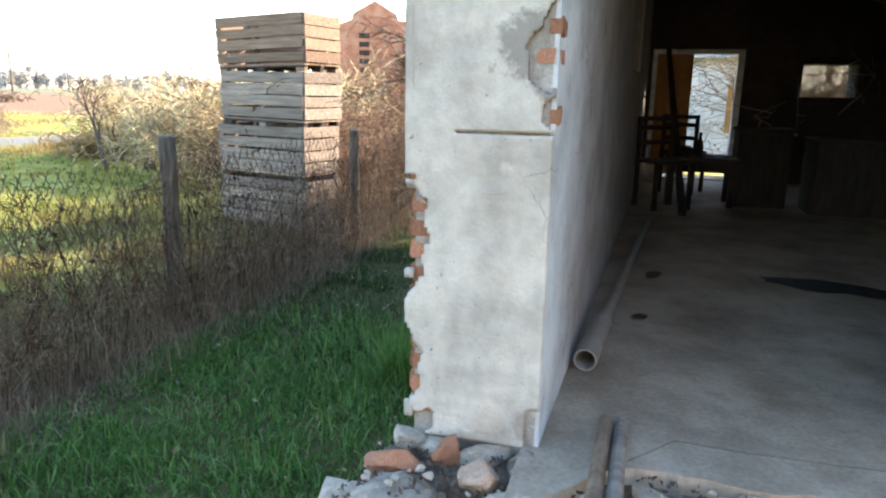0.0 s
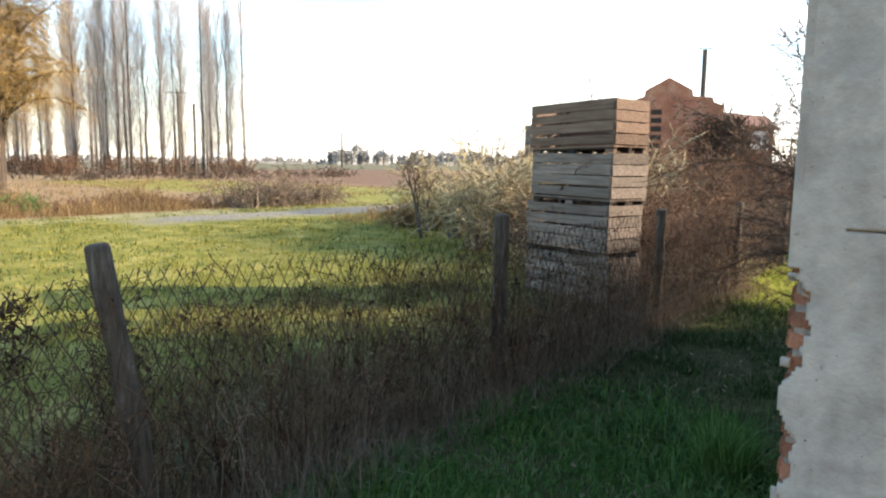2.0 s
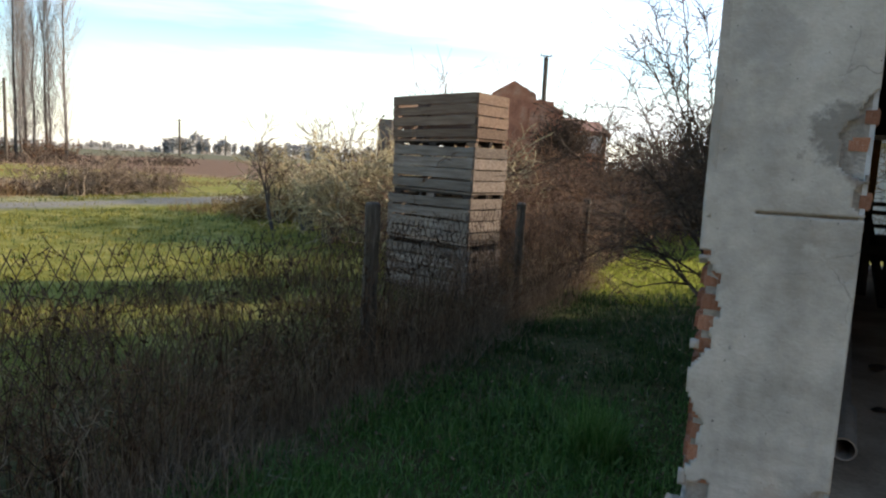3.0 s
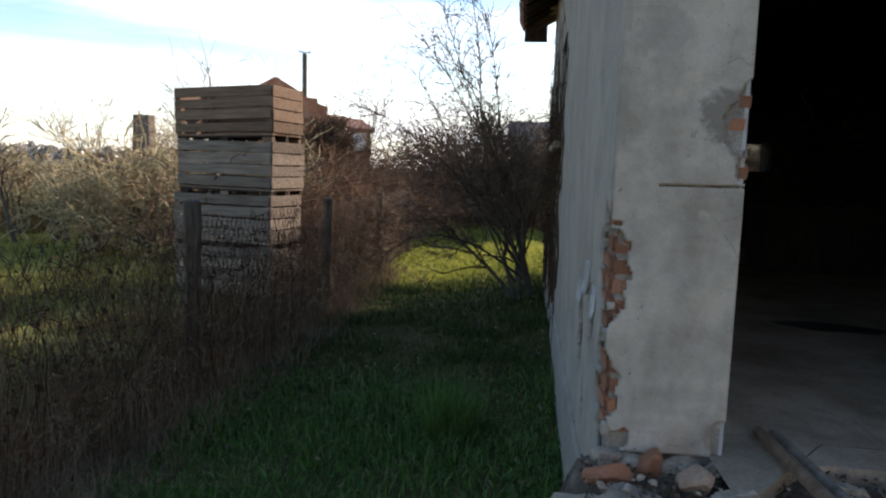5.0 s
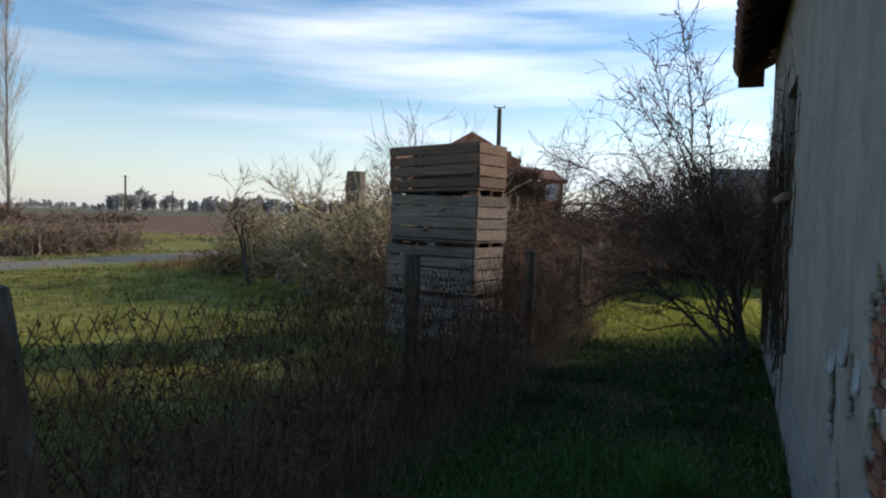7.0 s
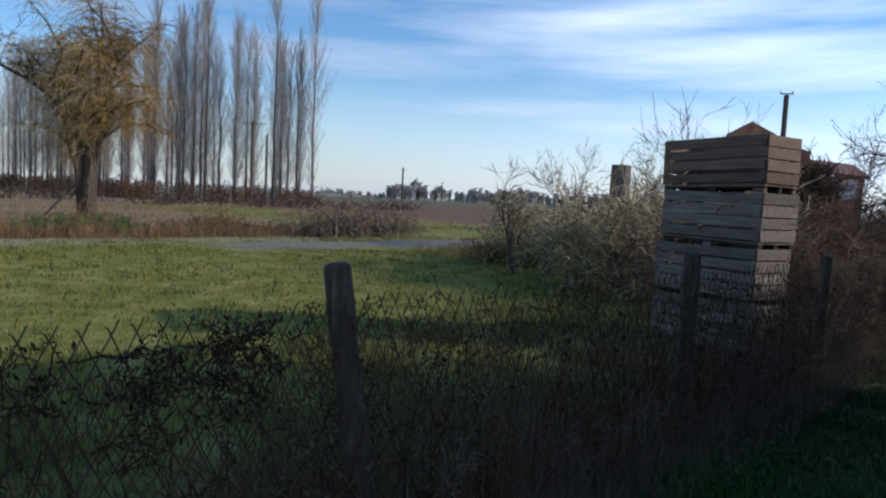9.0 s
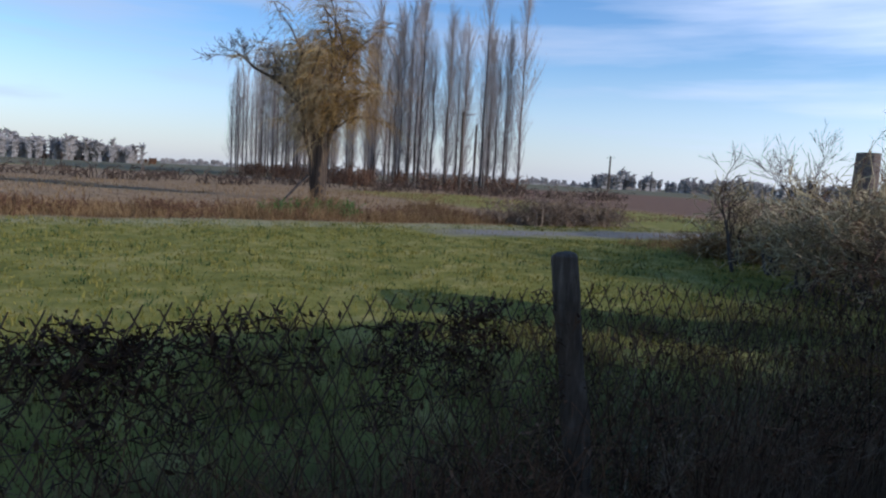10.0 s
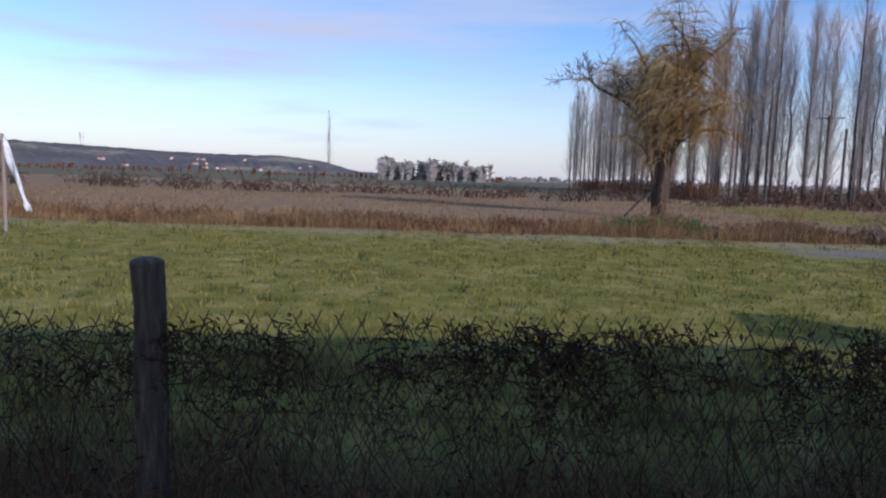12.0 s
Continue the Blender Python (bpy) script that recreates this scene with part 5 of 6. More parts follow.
# ---- far woods, hills and houses ----
def far_wood(name, label, az0, az1, dist, h0, h1, n, seed, thick=0.5, depth=40, mat=None):
    rng = random.Random(seed)
    tw = Twigs()
    for k in range(n):
        a = radians(rng.uniform(az0, az1))
        d = dist + rng.uniform(0, depth)
        x, y = -math.sin(a) * d, math.cos(a) * d
        h = rng.uniform(h0, h1) * (0.75 + 0.5 * noise.noise(Vector((x * 0.03, y * 0.03, 0))))
        p = Vector((x, y, GROUND - 0.2))
        tw.tube([p, p + Vector((0, 0, h * 0.8))], [thick, thick * 0.4], 3)
        for _ in range(44):
            u, b = rng.uniform(0.12, 0.9), rng.uniform(0, 2 * math.pi)
            q = p + Vector((0, 0, h * u))
            out = h * 0.26 * rng.uniform(0.5, 1.1)
            e = q + Vector((math.cos(b) * out, math.sin(b) * out, h * rng.uniform(0.05, 0.24)))
            tw.tube([q, q.lerp(e, 0.5) + Vector((0, 0, h * 0.04)), e], [thick * 0.3, thick * 0.36, thick * 0.16], 3)
    return tagged(mesh_part(name, tw.mesh(name), mat or FARWOOD), label, "wood", kind="stuff")


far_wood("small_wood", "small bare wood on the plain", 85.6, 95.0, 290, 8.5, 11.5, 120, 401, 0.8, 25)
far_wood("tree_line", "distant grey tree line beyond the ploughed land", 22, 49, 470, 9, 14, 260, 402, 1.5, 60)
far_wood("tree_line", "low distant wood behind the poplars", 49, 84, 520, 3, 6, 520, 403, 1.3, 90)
far_wood("tree_line", "low distant scrub before the hill", 84, 140, 300, 1.6, 3.6, 300, 404, 0.8, 220, BRAMBLE)


def hill():
    rng = random.Random(7)
    prof = [(84, 0), (92, 4), (96.3, 10), (99, 34), (102.5, 48), (106, 45), (110, 46), (114, 50), (117, 54), (121.5, 58), (128, 52), (136, 40), (146, 10)]
    def top(a):
        for (a0, h0), (a1, h1) in zip(prof, prof[1:]):
            if a0 <= a <= a1:
                return h0 + (h1 - h0) * (a - a0) / (a1 - a0)
        return 0.0
    verts, n, rows = [], 200, 12
    for j in range(rows):
        for i in range(n + 1):
            a = 84 + 62 * i / n
            f = j / (rows - 1)
            d = 1350 + 650 * f
            h = top(a) * math.sin(f * math.pi / 2) ** 1.2
            h += (2.6 * noise.noise(Vector((a * 1.5, f * 5, 0))) + 2.6 * noise.noise(Vector((a * 6, f * 9, 3)))) * min(1, h / 10)
            verts.append((-math.sin(radians(a)) * d, math.cos(radians(a)) * d, GROUND - 1 + h))
    w = n + 1
    faces = [(j * w + i, j * w + i + 1, (j + 1) * w + i + 1, (j + 1) * w + i) for j in range(rows - 1) for i in range(n)]
    m = material("wooded hillside", [(0.3, (0.085, 0.078, 0.072)), (0.52, (0.13, 0.115, 0.10)), (0.585, (0.15, 0.13, 0.105)), (0.61, (0.27, 0.25, 0.15)), (0.70, (0.24, 0.20, 0.14))], scale=0.007, bump=0.0, bump_scale=0.08, fine=0.5)
    tagged(mesh_part("hill", raw("hill", verts, faces), m), "distant wooded hill on the horizon", "hill", kind="structure")
    for k in range(16):
        a = radians(rng.choice((rng.gauss(114, 1.2), rng.gauss(108, 1.0), rng.gauss(100.5, 1.5), rng.uniform(98, 124))))
        f = rng.uniform(0.05, 0.45)
        d = 1350 + 650 * f
        h = top(math.degrees(a)) * math.sin(f * math.pi / 2) ** 1.2
        th = thing("house", "tiny pale house on the distant hillside", "house", pose(-math.sin(a) * d, math.cos(a) * d, GROUND - 2 + h, 0, 0, rng.uniform(0, 90)), "hillside houses")
        s = rng.uniform(3.0, 6.5)
        block("wall", -s, s, -s * 0.6, s * 0.6, -2, 4.5, PLASTER, th)
        bm = bmesh.new()
        q = [bm.verts.new(p) for p in ((-s * 1.05, -s * 0.65, 4.5), (s * 1.05, -s * 0.65, 4.5), (s * 1.05, s * 0.65, 4.5), (-s * 1.05, s * 0.65, 4.5), (-s * 1.05, 0, 7.5), (s * 1.05, 0, 7.5))]
        for f_ in ((0, 1, 5, 4), (2, 3, 4, 5), (0, 4, 3), (1, 2, 5), (3, 2, 1, 0)):
            bm.faces.new([q[i] for i in f_])
        part("roof", bm, TILE, th)
    a = radians(117.0)
    th = thing("water_tower", "white water tower on the distant hilltop", "water tower", pose(-math.sin(a) * 1960, math.cos(a) * 1960, 52))
    tw = Twigs()
    tw.tube([Vector((0, 0, 0)), Vector((0, 0, 18)), Vector((0, 0, 20)), Vector((0, 0, 32))], [4.0, 4.0, 5.4, 5.4], 12, True)
    mesh_part("shaft", tw.mesh("shaft"), WHITEPAINT, th)


hill()


# ---- the brick ruin beyond the thicket ----
def ruin():
    yaw = 22.0
    th = thing("brick_ruin", "roofless red brick ruin with a stepped gable", "ruin", pose(-18.9, 38.7, GROUND, 0, 0, yaw))
    RUINBRICK = material("weathered red brickwork", [(0.28, (0.24, 0.095, 0.06)), (0.5, (0.42, 0.165, 0.095)), (0.64, (0.46, 0.24, 0.155)), (0.78, (0.48, 0.36, 0.28))], scale=1.1, bump=0.6, bump_scale=14, fine=0.6)
    outline = [(-0.7, 0), (6.4, 0), (6.4, 5.55), (5.8, 5.75), (5.75, 6.05), (4.6, 6.15), (4.55, 6.5), (3.15, 7.3), (1.75, 6.5), (1.7, 6.15), (0.6, 5.75), (0.55, 5.5), (-0.7, 5.3)]
    bm = bmesh.new()
    a = [bm.verts.new((x, 0, z)) for x, z in outline]
    c = [bm.verts.new((x, 0.4, z)) for x, z in outline]
    bm.faces.new(a)
    bm.faces.new(c[::-1])
    for i in range(len(a)):
        k = (i + 1) % len(a)
        bm.faces.new((a[i], c[i], c[k], a[k]))
    bmesh.ops.recalc_face_normals(bm, faces=bm.faces)
    part("gable_wall", bm, RUINBRICK, th)
    # dark panels on the wall stand in for the slots' shaded hollows
    for k in range(7):
        block("opening", 2.15, 2.8, -0.012, 0.05, 1.9 + k * 0.52, 2.22 + k * 0.52, DARKWOOD, th, label="dark panel for a shaded ventilation slot")
    block("pale_quoin", 4.2, 4.75, -0.28, 0.1, 2.2, 5.6, RUINBRICK, th, label="sunlit brick pier")
    block("side_wall", 6.0, 6.4, 0.4, 9, 0, 5.5, RUINBRICK, th)
    block("annex_wall", 6.4, 9.6, 2.2, 2.6, 0, 4.3, RUINBRICK, th)
    block("annex_plaster", 7.3, 9.3, 2.13, 2.2, 2.9, 4.1, WHITEPAINT, th, label="sunlit pale plaster patch")
    block("annex_wall", 9.2, 9.6, 2.6, 8, 0, 4.1, RUINBRICK, th)
    bm = bmesh.new()
    q = [bm.verts.new(p) for p in ((5.5, 1.9, 4.75), (9.9, 1.9, 4.25), (9.9, 8, 5.4), (5.5, 8, 5.9))]
    bm.faces.new(q)
    ob = part("annex_roof", bm, TILE, th)
    so = ob.modifiers.new("thickness", "SOLIDIFY")
    so.thickness = 0.15


ruin()
bare_plant("dark_conifer_bush", "dark leafy bush against the brick annex", "bush", -12.6, 39.4, 95, 8, 4.2, VINE, (0, 0), 0.25, 3, 0.05, (5, 7), 0.2, 0.05, 0.6, 0.02, 0.6)


def cottage():
    th = thing("house", "low house with a blue-grey roof behind the bush", "house", pose(-0.8, 36.0, GROUND, 0, 0, 2))
    block("wall", 0, 6, 0.3, 5, 0, 3.6, PLASTER, th)
    bm = bmesh.new()
    q = [bm.verts.new(p) for p in ((-0.3, 0, 3.5), (6.3, 0, 3.5), (6.3, 2.7, 4.7), (-0.3, 2.7, 4.7), (6.3, 5.3, 3.5), (-0.3, 5.3, 3.5))]
    bm.faces.new(q[:4])
    bm.faces.new((q[3], q[2], q[4], q[5]))
    ob = part("roof", bm, material("blue-grey slate", [(0.3, (0.10, 0.12, 0.15)), (0.7, (0.18, 0.20, 0.24))], scale=5, bump=0.4), th)
    so = ob.modifiers.new("thickness", "SOLIDIFY")
    so.thickness = 0.12
    block("door", 1.0, 1.9, 0.24, 0.3, 0, 2.0, DARKWOOD, th)


cottage()


def pier():
    tw = Twigs()
    x, y = -12.95, 19.4
    tw.tube([Vector((x, y, GROUND - 0.1)), Vector((x + 0.02, y, 0.9)), Vector((x + 0.03, y, 2.45))], [0.45, 0.38, 0.35], 9, True)
    tagged(mesh_part("tree_stump", tw.mesh("tree_stump"), GREYWOOD), "tall broken tree stump among the shrubs", "stump")


pier()


def flag_pole():
    th = thing("pole_with_sheet", "pale pole with torn grey plastic sheeting hanging off it", "pole", pose(-18.5, -14.4, GROUND))
    tw = Twigs()
    tw.tube([Vector((0, 0, -0.1)), Vector((0, 0, 1.3)), Vector((0.02, 0, 2.6))], [0.05, 0.05, 0.045], 8, True)
    mesh_part("pole", tw.mesh("pole"), GREYWOOD, th)
    bm = bmesh.new()
    rows = []
    for i in range(13):
        u = i / 12
        cy = 0.04 + 0.62 * u ** 1.2
        w = 0.03 + 0.20 * math.sin(math.pi * min(1, u * 1.35)) + (0.12 if u > 0.9 else 0)
        z = 2.5 - 1.95 * u
        rows.append([bm.verts.new((0.05 * math.sin(u * 9 + j), cy + w * (j / 4 - 0.5), z + 0.03 * math.sin(j * 2 + i))) for j in range(5)])
    for r0, r1 in zip(rows, rows[1:]):
        for j in range(4):
            bm.faces.new((r0[j], r0[j + 1], r1[j + 1], r1[j]))
    ob = part("plastic_sheet", bm, material("torn grey plastic", [(0.3, (0.45, 0.46, 0.47)), (0.7, (0.68, 0.69, 0.70))], scale=6, rough=0.5, bump=0.2), th, "torn grey plastic sheet", True)
    so = ob.modifiers.new("thickness", "SOLIDIFY")
    so.thickness = 0.01


flag_pole()


# ---- rubble before the doorway ----
def hull(rng, n=14):
    """A broken lump: a ball cut by a few planes and roughened."""
    bm = bmesh.new()
    bmesh.ops.create_icosphere(bm, subdivisions=3 if n > 10 else 1, radius=1)
    cuts = [(Vector((rng.gauss(0, 1), rng.gauss(0, 1), rng.gauss(0, 1))).normalized(), rng.uniform(0.45, 0.8)) for _ in range(9)]
    o = Vector((rng.uniform(0, 50), rng.uniform(0, 50), 0))
    for v in bm.verts:
        for d, h in cuts:
            over = v.co.dot(d) - h
            if over > 0:
                v.co -= d * over
        v.co *= 1 + 0.09 * noise.noise(v.co * 3.0 + o) + 0.06 * noise.noise(v.co * 9.0 + o)
    return bm


def stone(x, y, z, s, mat, label, seed):
    rng = random.Random(seed)
    ob = tagged(part("rubble_stone", hull(rng), mat), label, "stone", "rubble before the doorway")
    ob.matrix_basis = pose(x, y, z, rng.uniform(-15, 15), rng.uniform(-15, 15), rng.uniform(0, 360)) @ Matrix.Diagonal((*s, 1))
    return ob


def rubble():
    bm = bmesh.new()
    n = 26
    vs = {}
    for i in range(n + 1):
        for j in range(n + 1):
            x, y = -0.32 + 4.4 * i / n, -0.95 + 0.97 * j / n
            edge = min(1.0, i / 3.0) * min(1.0, (j + 1) / 6.0)
            z = GROUND + 0.05 + 0.70 * edge + 0.03 * noise.noise(Vector((x * 6, y * 6, 2)))
            vs[i, j] = bm.verts.new((x, y, min(z, -0.012)))
    for i in range(n):
        for j in range(n):
            bm.faces.new((vs[i, j], vs[i + 1, j], vs[i + 1, j + 1], vs[i, j + 1]))
    tagged(part("rubble_bank", bm, SOIL, smooth=True), "crumbled soil and mortar bank before the doorway", "rubble", kind="structure")
    spots = ((-0.035, -0.13, -0.02, (0.085, 0.06, 0.05), BRICK, "orange broken brick in the rubble"), (0.10, -0.06, -0.01, (0.07, 0.055, 0.055), BRICK, "dark red broken brick in the rubble"),
             (0.225, -0.17, -0.01, (0.07, 0.06, 0.055), PINKSTONE, "pale pinkish stone in the rubble"), (0.36, -0.06, -0.03, (0.04, 0.03, 0.03), WHITEPAINT, "white tile shard in the rubble"),
             (0.03, -0.27, -0.07, (0.19, 0.13, 0.085), STONE, "large grey broken stone at the corner"), (-0.14, -0.20, -0.14, (0.13, 0.12, 0.10), STONE, "grey broken stone at the corner"),
             (0.34, -0.24, -0.035, (0.10, 0.06, 0.05), STONE, "grey mortar lump in the rubble"), (0.42, -0.14, -0.04, (0.05, 0.04, 0.03), STONE, "small pale stone in the rubble"),
             (0.66, -0.10, -0.03, (0.09, 0.05, 0.04), STONE, "pale mortar lump at the broken slab"), (0.85, -0.06, -0.04, (0.08, 0.06, 0.04), STONE, "pale mortar lump at the broken slab"),
             (1.1, -0.04, -0.05, (0.12, 0.06, 0.05), STONE, "grey stone at the broken slab"), (0.5, -0.30, -0.06, (0.05, 0.05, 0.04), BRICK, "broken brick in the rubble"),
             (-0.03, 0.0, -0.02, (0.06, 0.05, 0.05), STONE, "mortar lump under the wall's corner"), (0.05, 0.0, -0.03, (0.1, 0.05, 0.05), STONE, "mortar lump under the wall's end"),
             (0.2, -0.02, -0.03, (0.09, 0.04, 0.04), STONE, "mortar lump under the wall's end"), (0.31, -0.03, -0.03, (0.05, 0.04, 0.04), STONE, "mortar lump under the wall's end"))
    for k, s in enumerate(spots):
        stone(*s, 500 + k)
    rng = random.Random(9)
    crumbs = bmesh.new()
    for _ in range(90):
        small = hull(rng, 9)
        k = rng.uniform(0.006, 0.02)
        small.transform(Matrix.Translation((rng.uniform(-0.1, 1.3), rng.uniform(-0.42, -0.03), -0.012)) @ Matrix.Diagonal((k, k, k * 0.7, 1)))
        me = bpy.data.meshes.new("crumb")
        small.to_mesh(me)
        small.free()
        crumbs.from_mesh(me)
        bpy.data.meshes.remove(me)
    tagged(part("rubble_crumbs", crumbs, STONE), "loose mortar crumbs and chips on the rubble", "rubble", kind="stuff")
    tw = Twigs()
    for _ in range(1500):
        p = Vector((rng.uniform(-0.12, 1.4), rng.uniform(-0.4, -0.01), -0.034 + rng.uniform(0, 0.02)))
        tw.leaf(p, rng.uniform(0.005, 0.014), rng)
    tagged(mesh_part("litter", tw.mesh("litter"), TWIG), "dead leaf litter and crumbs on the rubble", "litter", kind="stuff")


rubble()


# ---- inside the dark room ----
def pipe():
    r, n = 0.042, 20
    bm = bmesh.new()
    rings = []
    for z, rad in ((0.45, r * 0.86), (0, r * 0.86), (0, r), (0.46, r), (0.52, 0.024), (3.1, 0.024), (3.1, 0.02), (2.9, 0.02)):
        rings.append([bm.verts.new((rad * math.cos(2 * math.pi * i / n), rad * math.sin(2 * math.pi * i / n) - (0.018 if z > 0.5 else 0), z)) for i in range(n)])
    for a, b in zip(rings, rings[1:]):
        for i in range(n):
            bm.faces.new((a[i], a[(i + 1) % n], b[(i + 1) % n], b[i]))
    bm.faces.new(rings[0])
    bmesh.ops.recalc_face_normals(bm, faces=bm.faces)
    ob = tagged(part("drain_pipe", bm, PVC, smooth=False), "long pale plastic drain pipe with a narrower length pushed in", "pipe")
    d = Vector((0.079, 1.0, 0)).normalized()
    ob.matrix_basis = Matrix.Translation((0.428, 0.605, r + 0.004)) @ d.to_track_quat("Z", "Y").to_matrix().to_4x4()


pipe()
board = thing("split_plank", "weathered split plank lying over the sill", "plank", pose(0.545, 0.06, 0.0, -3, 0, -1))
block("board", -0.044, -0.004, -0.46, 0.16, 0.005, 0.05, BROWNWOOD, board, 0.014)
block("board", 0.003, 0.044, -0.45, 0.155, 0.0, 0.046, GREYWOOD, board, 0.014)


def door_leaf():
    d = thing("door_leaf", "ochre painted wooden door leaf standing ajar", "door", pose(0.66, 7.03, 0.05, 0, 0, 8))
    for k in range(5):
        block("door_board", k * 0.09, k * 0.09 + 0.086, 0, 0.03, 0, 1.42, DOORWOOD, d)
    for z in (0.25, 1.1):
        block("ledge", 0.01, 0.44, -0.02, 0, z, z + 0.1, DOORWOOD, d)
    f = thing("door_1", "flaking white door frame of the back doorway", "door frame", kind="structure")
    block("jamb", DX1 - 0.07, DX1 + 0.0, 6.97, 7.1, 0.0, DZ, WHITEPAINT, f)
    block("jamb", DX0, DX0 + 0.05, 6.97, 7.1, 0.0, DZ, WHITEPAINT, f)
    block("head", DX0 + 0.05, DX1 - 0.07, 6.97, 7.1, DZ - 0.05, DZ, WHITEPAINT, f)
    block("threshold", DX0, DX1, 6.97, 7.4, -0.02, 0.012, CONCRETE, f)
    w = thing("window_1", "small square window with a dark wooden frame", "window", kind="structure")
    for x0, x1, z0, z1 in ((NX0 - 0.04, NX0, NZ0 - 0.04, NZ1 + 0.04), (NX1, NX1 + 0.04, NZ0 - 0.04, NZ1 + 0.04), (NX0, NX1, NZ1, NZ1 + 0.04), (NX0, NX1, NZ0 - 0.04, NZ0)):
        block("frame", x0, x1, 6.97, 7.06, z0, z1, DARKWOOD, w)
    glass = bpy.data.materials.new("dusty window glass")
    glass.use_nodes = True
    g = glass.node_tree.nodes["Principled BSDF"]
    g.inputs["Transmission Weight"].default_value, g.inputs["Roughness"].default_value, g.inputs["Base Color"].default_value = 1.0, 0.12, (0.75, 0.77, 0.74, 1)
    p = block("pane", NX0, NX1, 7.1, 7.106, NZ0, NZ1, glass, w)
    p.visible_shadow = False
    c = thing("casement", "open brown window casement in the back wall", "window", pose(NX1 + 0.05, 6.96, NZ0 - 0.02, 0, 0, -70))
    for x0, x1, z0, z1 in ((0, 0.03, 0, 0.4), (0.27, 0.3, 0, 0.4), (0.03, 0.27, 0, 0.03), (0.03, 0.27, 0.37, 0.4)):
        block("frame", x0, x1, 0, 0.025, z0, z1, DARKWOOD, c)


door_leaf()


def table(x, y, w, d, h, label):
    t = thing("table", label, "table", pose(x, y, 0.003))
    block("tabletop", -w / 2, w / 2, -d / 2, d / 2, h - 0.035, h, DARKWOOD, t, 0.005)
    for sx in (-1, 1):
        for sy in (-1, 1):
            block("leg", sx * (w / 2 - 0.05) - 0.025, sx * (w / 2 - 0.05) + 0.025, sy * (d / 2 - 0.05) - 0.025, sy * (d / 2 - 0.05) + 0.025, 0, h - 0.035, DARKWOOD, t)
    for sy in (-1, 1):
        block("apron", -w / 2 + 0.08, w / 2 - 0.08, sy * (d / 2 - 0.05) - 0.01, sy * (d / 2 - 0.05) + 0.01, h - 0.13, h - 0.035, DARKWOOD, t)


def chair(m, label):
    c = thing("chair", label, "chair", m, "old chairs")
    block("seat", -0.19, 0.19, -0.19, 0.19, 0.40, 0.43, DARKWOOD, c, 0.008)
    for sx in (-1, 1):
        block("leg", sx * 0.165 - 0.018, sx * 0.165 + 0.018, -0.185, -0.15, 0, 0.40, DARKWOOD, c)
        block("leg", sx * 0.165 - 0.018, sx * 0.165 + 0.018, 0.15, 0.185, 0, 0.80, DARKWOOD, c)
    for z in (0.55, 0.68, 0.76):
        block("back_rail", -0.15, 0.15, 0.155, 0.175, z, z + 0.04, DARKWOOD, c)


table(1.12, 5.0, 0.62, 0.5, 0.44, "dark old wooden table before the back doorway")
chair(pose(0.78, 4.6, 0.003, 0, 0, 30), "dark old wooden chair near the table")
chair(pose(1.0, 5.75, 0.003, 0, 0, 160), "dark old wooden chair behind the table")


def cabinet(x0, x1, y0, y1, h, label):
    c = thing("cabinet", label, "cabinet", pose(x0, y0, 0.003))
    w, d = x1 - x0, y1 - y0
    block("body", 0, w, 0.02, d, 0, h, DARKWOOD, c)
    block("top", -0.02, w + 0.02, 0, d, h, h + 0.03, DARKWOOD, c, 0.006)
    for k in range(2):
        dr = block("door", 0.01 + k * w / 2, w / 2 - 0.01 + k * w / 2, 0, 0.02, 0.04, h - 0.03, DARKWOOD, c)
        block("handle", w / 2 - 0.05 + k * 0.07, w / 2 - 0.03 + k * 0.07, -0.025, 0, h * 0.5, h * 0.5 + 0.08, DARKWOOD, dr)


cabinet(1.42, 1.86, 4.9, 5.3, 0.68, "dark wooden cabinet beside the doorway")
cabinet(2.0, 3.1, 4.6, 5.1, 0.62, "long dark wooden sideboard under the window")
cabinet(3.4, 4.4, 5.6, 6.2, 0.9, "tall dark wooden cabinet in the room's corner")


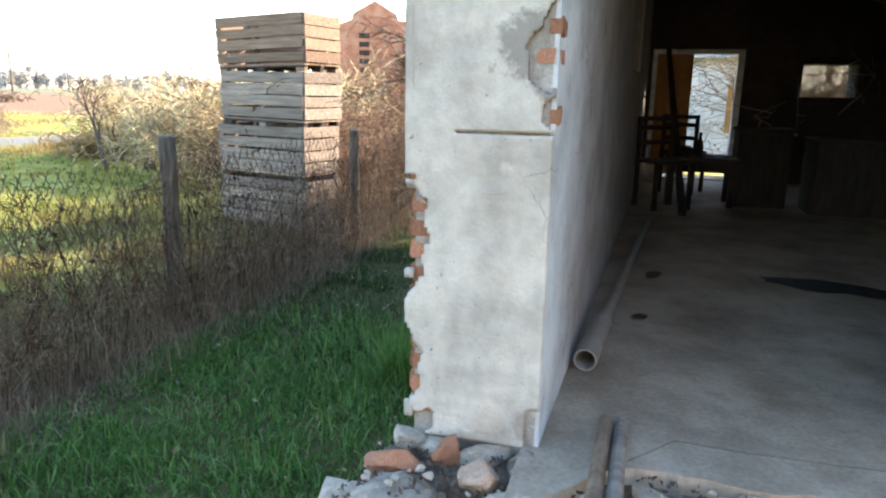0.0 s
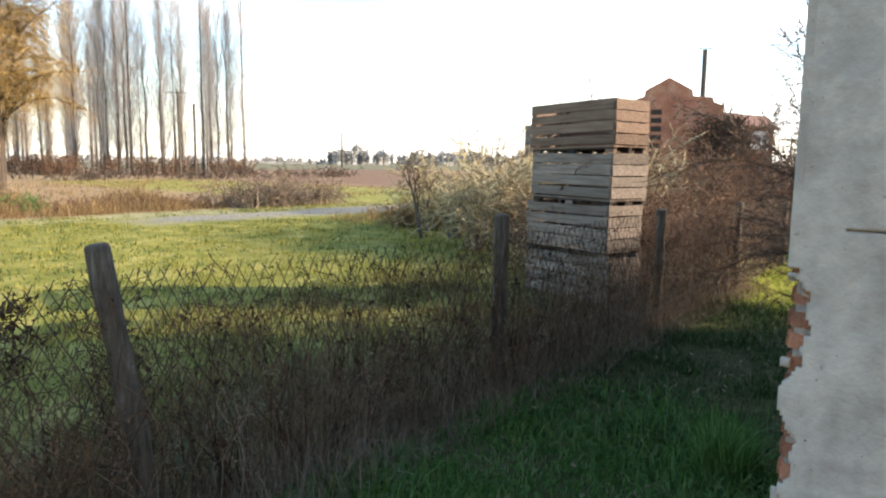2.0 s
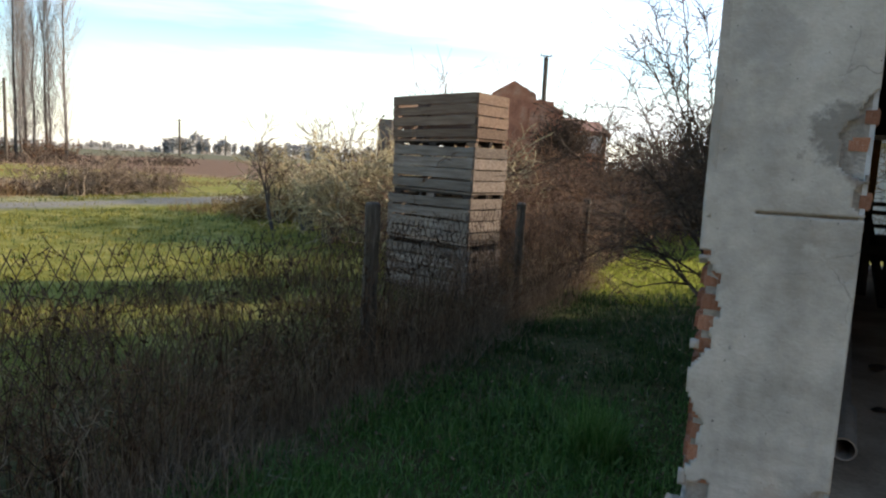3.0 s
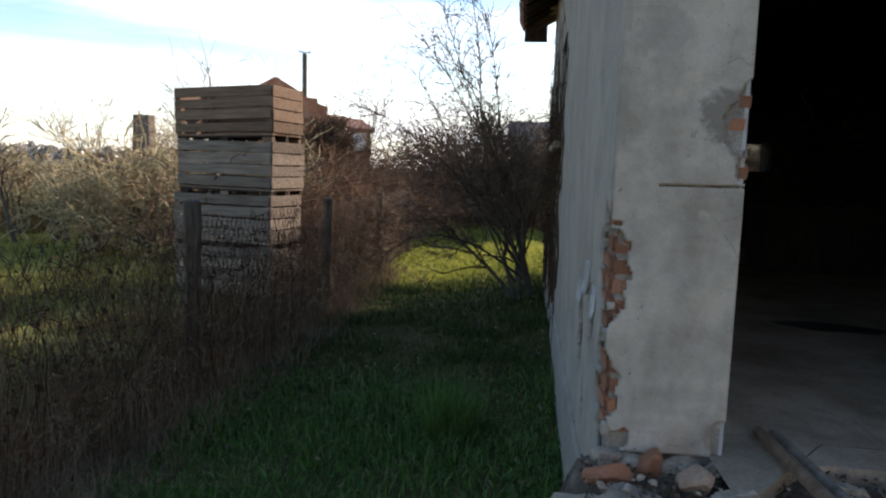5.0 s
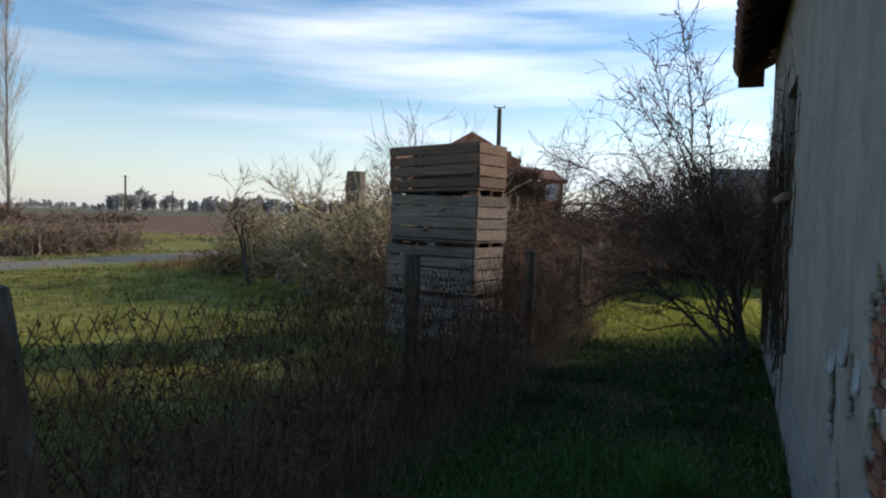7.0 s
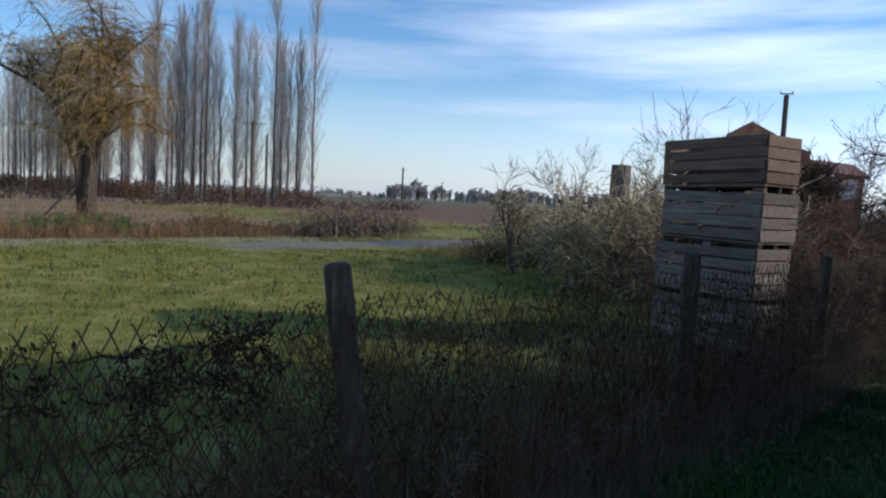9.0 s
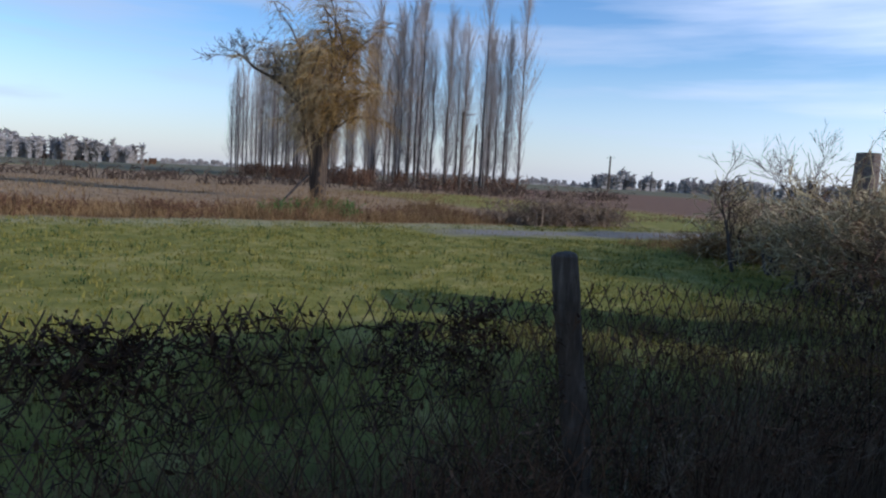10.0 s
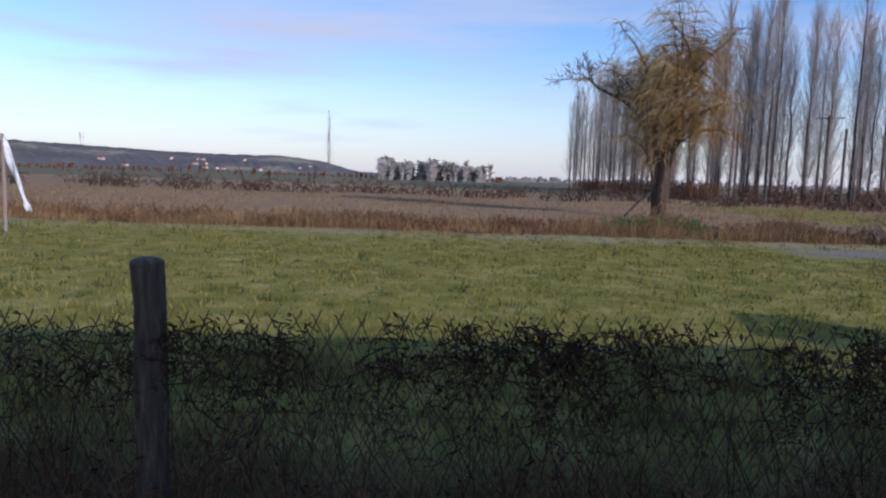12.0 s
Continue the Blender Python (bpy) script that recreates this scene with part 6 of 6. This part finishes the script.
def loose():
    tw = Twigs()
    tw.tube([Vector((1.1, 5.05, 0.446)), Vector((1.1, 5.05, 0.55)), Vector((1.1, 5.05, 0.6)), Vector((1.1, 5.05, 0.66))], [0.035, 0.035, 0.014, 0.014], 10, True)
    tagged(mesh_part("bottle", tw.mesh("bottle"), DARKWOOD), "dark bottle standing on the table", "bottle")
    bm = bmesh.new()
    box(bm, 0.92, 1.04, 4.95, 5.1, 0.446, 0.53, 0.02)
    tagged(part("small_box", bm, DARKWOOD), "dark small box on the table", "box")
    bm = bmesh.new()
    bmesh.ops.create_icosphere(bm, subdivisions=2, radius=1)
    for v in bm.verts:
        v.co = Vector((v.co.x * 0.14, v.co.y * 0.12, max(-0.11, v.co.z * 0.17))) * (1 + 0.25 * noise.noise(v.co * 2))
    ob = tagged(part("sack", bm, material("pale sackcloth", [(0.3, (0.30, 0.26, 0.20)), (0.7, (0.48, 0.43, 0.35))], scale=20, bump=0.4), smooth=True), "pale slumped sack by the back doorway", "sack")
    ob.matrix_basis = pose(0.72, 6.55, 0.113)
    bm = bmesh.new()
    bmesh.ops.create_circle(bm, cap_ends=True, radius=1, segments=40)
    for v in bm.verts:
        a = math.atan2(v.co.y, v.co.x)
        v.co = Vector((v.co.x * 0.34, v.co.y * 0.13, 0)) * (1 + 0.3 * noise.noise(Vector((math.cos(a) * 2, math.sin(a) * 2, 0))))
    ob = tagged(part("oil_stain", bm, material("dark oil stain", [(0.3, (0.02, 0.018, 0.016)), (0.7, (0.05, 0.045, 0.04))], scale=12, rough=0.6, bump=0.1)), "dark oil stain on the concrete floor", "stain", kind="structure")
    ob.matrix_basis = pose(1.6, 2.15, 0.0075, 0, 0, -12)
    for k, (x, y, s) in enumerate(((0.69, 2.07, (0.06, 0.04, 0.015)), (0.62, 1.3, (0.05, 0.03, 0.012)), (1.85, 1.95, (0.05, 0.02, 0.02)))):
        ob = stone(x, y, 0.003 + s[2] * 0.7, s, DARKWOOD, "dark lump of debris on the concrete floor", 700 + k)
        ob.name = "debris"
        tagged(ob, category="debris", group="floor debris")


loose()
prop = thing("leaning_beam", "dark wooden beam leaning beside the doorway", "beam")
tw = Twigs()
tw.tube([Vector((0.95, 4.2, 0.01)), Vector((0.80, 6.8, 1.5))], [0.04, 0.035], 4, True)
mesh_part("beam", tw.mesh("beam"), DARKWOOD, prop)


def outhouse():
    th = thing("shed", "pale grey shed seen through the back doorway", "shed", pose(1.75, 18.0, GROUND))
    block("wall", 0, 1.9, 0, 1.8, 0, 2.85, PLASTER_IN, th)
    for k in range(4):
        block("board", 0.95 + k * 0.2, 1.13 + k * 0.2, -0.03, 0, 0.85, 2.1, DOORWOOD, th)
    block("roof", -0.2, 2.1, -0.3, 2.0, 2.85, 2.94, METAL, th, label="pale metal roof sheet")
    block("gutter", -0.2, 2.1, -0.38, -0.3, 2.76, 2.86, METAL, th, 0.02)


outhouse()
